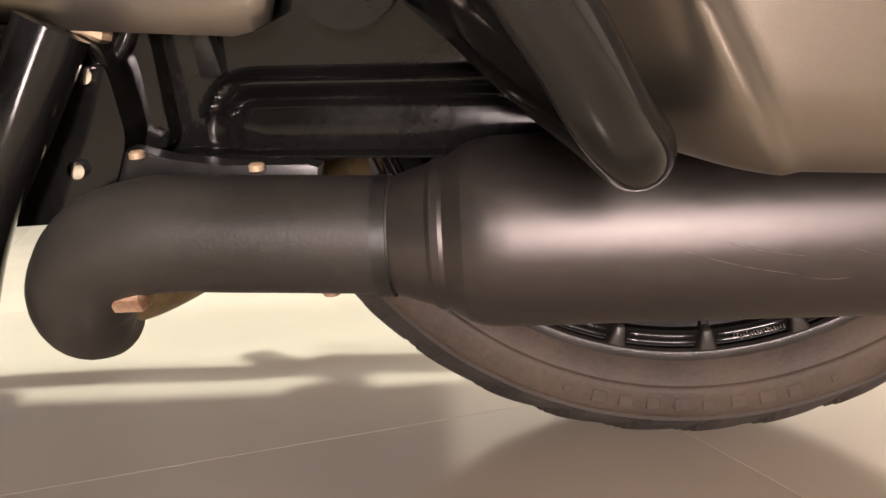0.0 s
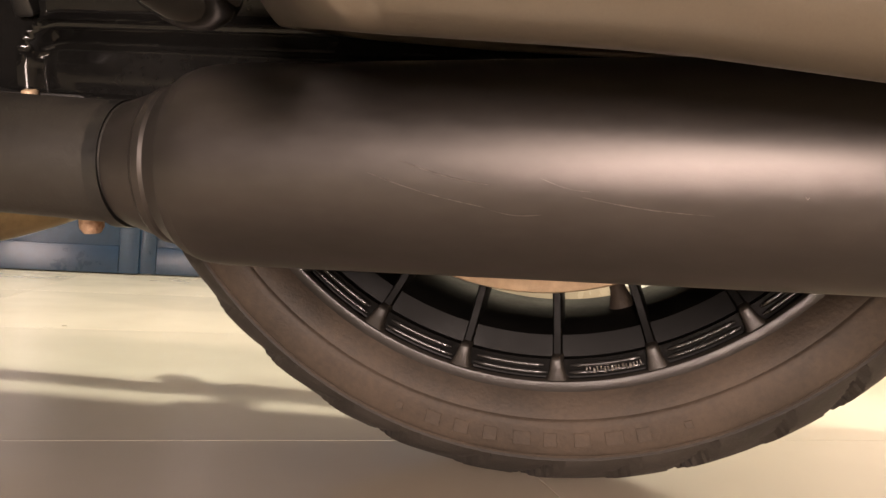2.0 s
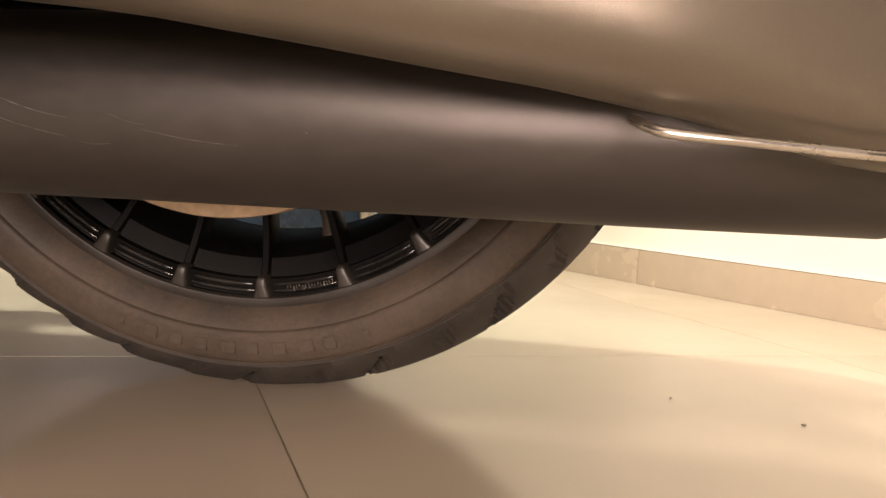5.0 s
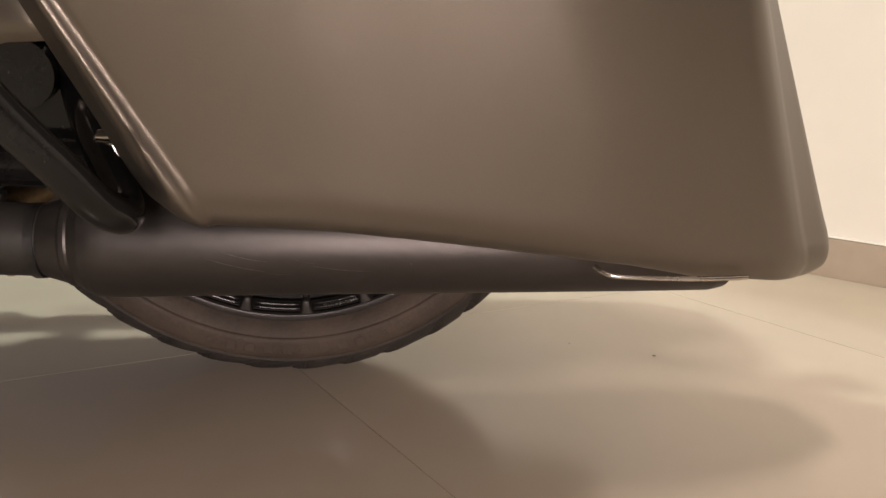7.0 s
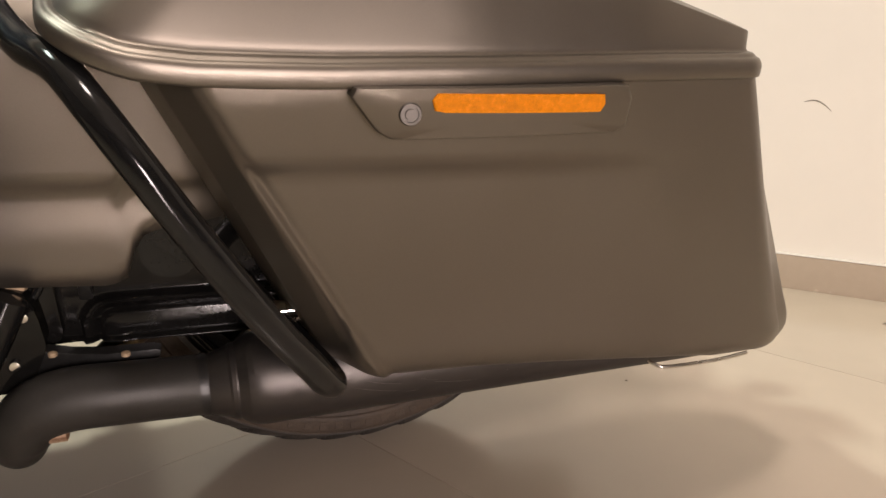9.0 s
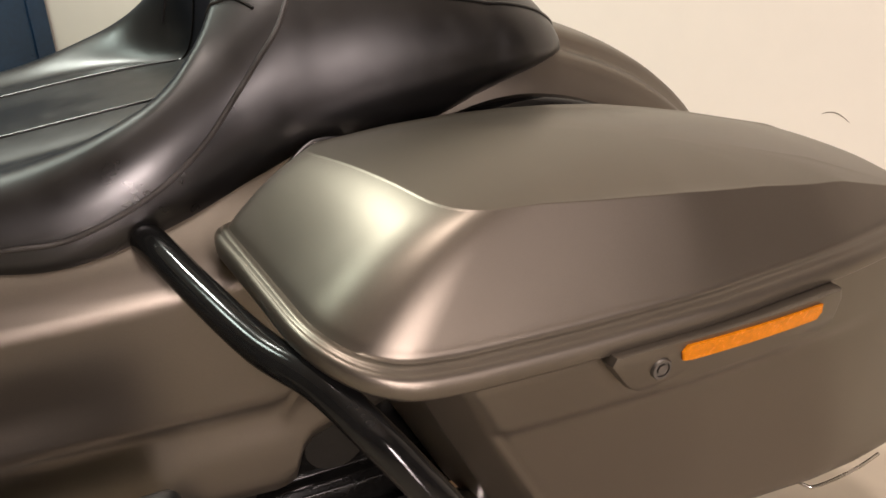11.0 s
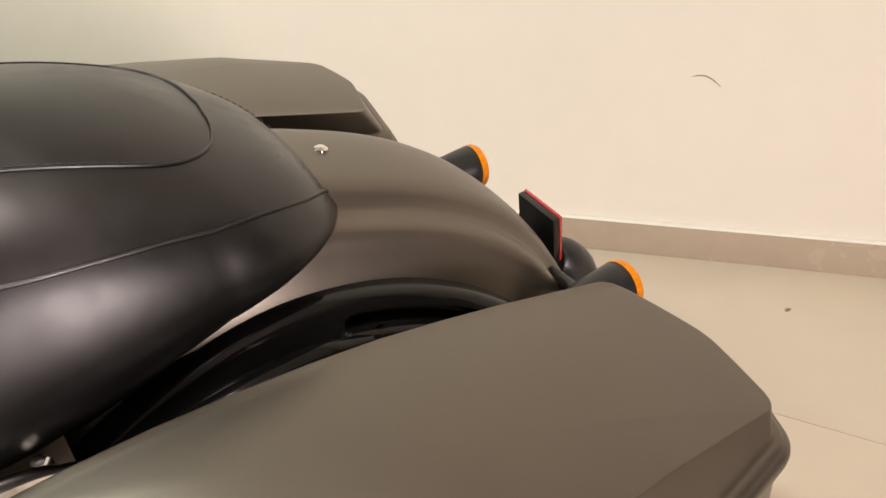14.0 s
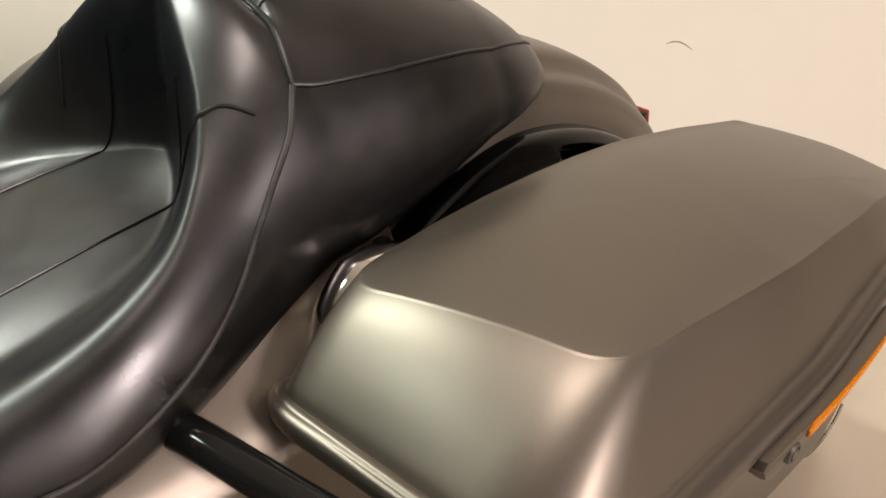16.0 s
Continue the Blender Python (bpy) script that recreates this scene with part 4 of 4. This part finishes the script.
shield = part("heat_shield", prism([(-0.348, 0.252), (-0.348, 0.299), (-0.31, 0.2865), (-0.28, 0.2815), (-0.235, 0.2795), (-0.228, 0.2780), (-0.232, 0.262), (-0.27, 0.258)], -0.222, -0.206, "y", 0.003), SATIN_BLACK, bike)
for x, z in ((-0.3264, 0.2890), (-0.2614, 0.2785)):
    part("shield_bolt", turned([(0.0, 0.0045), (0.003, 0.0045), (0.004, 0.003)], (x, -0.224, z), "z", 10), DUST_STEEL, shield)
part("chrome_collar", turned([(-0.016, 0.009), (-0.014, 0.011), (-0.004, 0.011), (-0.003, 0.0095), (0.004, 0.0095), (0.005, 0.011), (0.014, 0.011), (0.016, 0.008)], (-0.106, -0.29, 0.3390), "x", 28), CHROME, bike, "polished chrome collar")
# passenger footboard
board = part("footboard", box((-0.62, -0.345, 0.355), (-0.352, -0.312, 0.490), 0.015, 4), SATIN_BLACK, bike, "black rubber passenger footboard folded up")
part("footboard_mount", tube([(-0.50, -0.32, 0.36), (-0.50, -0.24, 0.34), (-0.50, -0.16, 0.33)], 0.014, 16), SATIN_BLACK, board)
# kickstand and front wheel hold the machine up out of view
part("kickstand", tube([(-0.78, -0.16, 0.20), (-0.80, -0.24, 0.12), (-0.815, -0.30, 0.055)], 0.012, 14), SATIN_BLACK, bike)
front = Vector((-1.625, 0, 0.315))
fw = part("front_wheel", turned([(-0.04, 0.20), (-0.045, 0.235), (-0.055, 0.25), (-0.062, 0.275), (-0.05, 0.305), (0.0, 0.322), (0.05, 0.305), (0.062, 0.275), (0.055, 0.25), (0.045, 0.235), (0.04, 0.20)], front, "y", 96, True), RUBBER, bike)
for k in range(10):
    a = 2 * math.pi * k / 10
    part("spoke", tube([front + Vector((0.04 * math.cos(a), 0, 0.04 * math.sin(a))), front + Vector((0.215 * math.cos(a), 0, 0.215 * math.sin(a)))], 0.01, 8, 2), RIM, fw)
for side in (1, -1):
    part("fork_leg", tube([(-1.625, -0.10 * side, 0.315), (-1.45, -0.10 * side, 0.78), (-1.40, -0.10 * side, 0.92)], 0.026, 16), SATIN_BLACK, bike)
part("front_axle", tube([(-1.625, -0.11, 0.315), (-1.625, 0.11, 0.315)], 0.012, 12, 2), CHROME, bike)
part("engine", box((-1.12, -0.17, 0.22), (-0.62, 0.17, 0.58), 0.05, 4), SATIN_BLACK, bike, "black engine block")
part("fuel_tank", loft([[(x, lerp(x, [(-1.25, 0.05), (-1.1, 0.13), (-0.9, 0.15), (-0.7, 0.10), (-0.62, 0.05)]) * math.sin(a) * 1.0, 0.71 + lerp(x, [(-1.25, 0.05), (-1.1, 0.12), (-0.9, 0.12), (-0.7, 0.05), (-0.62, 0.02)]) * math.cos(a)) for a in (2 * math.pi * k / 32 for k in range(32))] for x in np.linspace(-1.25, -0.62, 20)]), PAINT, bike)
part("frame_tube", tube([(-1.40, 0, 0.86), (-1.2, 0, 0.70), (-0.9, 0, 0.62), (-0.6, 0, 0.6)], 0.03, 16), SATIN_BLACK, bike)

# ---------------------------------------------------------------- other things in the room
doors = thing("door_1", Matrix.Translation(on_wall(-2.09)) @ Matrix.Rotation(TURN, 4, "Z"), label="dark navy panelled sliding doors closing the room's end", category="sliding door", kind="structure")
for k in range(3):
    x1, y0 = -0.012 - k * 1.15, -0.03 - 0.02 * (k % 2)
    leaf = part("door_panel", box((x1 - 1.16, y0 - 0.018, 0.004), (x1, y0, 2.30), 0.003), NAVY, doors)
    for lo, hi in (((x1 - 1.16, 0.004), (x1 - 1.10, 2.30)), ((x1 - 0.06, 0.004), (x1, 2.30)), ((x1 - 1.099, 0.004), (x1 - 0.061, 0.09)), ((x1 - 1.099, 2.21), (x1 - 0.061, 2.30))):
        part("door_frame", box((lo[0], y0 - 0.026, lo[1]), (hi[0], y0 - 0.0185, hi[1]), 0.002), NAVY, leaf)
part("door_head", box((-3.5, -0.08, 2.302), (-0.012, -0.004, 2.36), 0.003), NAVY, doors)

# marks on the wall
def wall_mark(s0, h0, s1, h1, sag, r=0.0012):
    pts = [on_wall(s0 + (s1 - s0) * t, h0 + (h1 - h0) * t + sag * math.sin(math.pi * t), 0.0) for t in (0, 0.25, 0.5, 0.75, 1)]
    tagged(mesh_object("wall_scuff", tube(pts, [r * 0.4, r, r * 1.2, r, r * 0.4], 6, 4), MARK), "thin curved grey scuff mark on the wall", "scuff", kind="structure")


wall_mark(0.362, 0.397, 0.416, 0.379, 0.011)
wall_mark(0.862, 0.288, 0.869, 0.256, 0.003, 0.002)

# specks and scuffs on the floor
def speck(x, y, r, seed):
    rnd = random.Random(seed)
    ring = [(x + r * rnd.uniform(0.6, 1.2) * math.cos(a), y + r * rnd.uniform(0.5, 1.0) * math.sin(a)) for a in (2 * math.pi * k / 9 for k in range(9))]
    tagged(mesh_object("floor_speck", prism(ring, 0.0002, 0.0012, "z"), MARK, smooth=0), "small dark dirt speck on the tiles", "dirt", kind="structure")


for k, (x, y, r) in enumerate(((1.034, 0.054, 0.0065), (0.446, -0.0145, 0.0024), (-0.795, 0.486, 0.004), (0.348, 0.037, 0.0012))):
    speck(x, y, r, k)

# skirting tiles and floor tiles, piece by piece
rot = Matrix.Rotation(math.atan2(WALL_D.y, WALL_D.x), 4, "Z")
skirting = tagged(mesh_object("baseboard", moved(box((-3.0, -0.004, 0.0), (3.5, -0.0005, 0.071)), Matrix.Translation(on_wall(0)) @ rot), GROUT, smooth=0),
                  "beige tiled skirting along the cream wall", "skirting", kind="structure")
part("caulk_bead", moved(box((-3.0, -0.0135, 0.0740), (3.5, -0.0005, 0.0765), 0.001), Matrix.Translation(on_wall(0)) @ rot), CEILING, skirting, "thin white caulk line")
piece_mesh = None
for k in range(-4, 5):
    s = 0.759 + (k - 0.5) * 0.6865
    if piece_mesh is None:
        ob = mesh_object("skirting_tile", box((-0.3425, -0.0125, 0.0), (0.3425, -0.0042, 0.0735), 0.0015), SKIRT, skirting)
        piece_mesh = ob.data
    else:
        ob = new("skirting_tile", piece_mesh)
        ob.parent = skirting
    ob.matrix_world = Matrix.Translation(on_wall(s)) @ rot
piece_mesh = None
half = (TILE_SIZE - JOINT) / 2
for i in range(-9, 7):
    for j in range(-13, 6):
        c = TX * (-0.0235 + TILE_SIZE * (i + 0.5)) + TY * (0.062 + TILE_SIZE * (j + 0.5))
        if c.dot(WALL_E) > WALL_AT + 0.55 or abs(c.x) > 3.9 or c.y < -7.6 or (c.y < -5.7 and abs(c.x - 0.47) > 0.95) or c.y > 4.0:
            continue
        if piece_mesh is None:
            ob = mesh_object("floor_tile", box((-half, -half, -0.009), (half, half, 0.0)), TILE, floor, smooth=0)
            piece_mesh = ob.data
        else:
            ob = new("floor_tile", piece_mesh)
            ob.parent = floor
        ob.matrix_world = Matrix.Translation(c) @ Matrix.Rotation(TURN, 4, "Z")
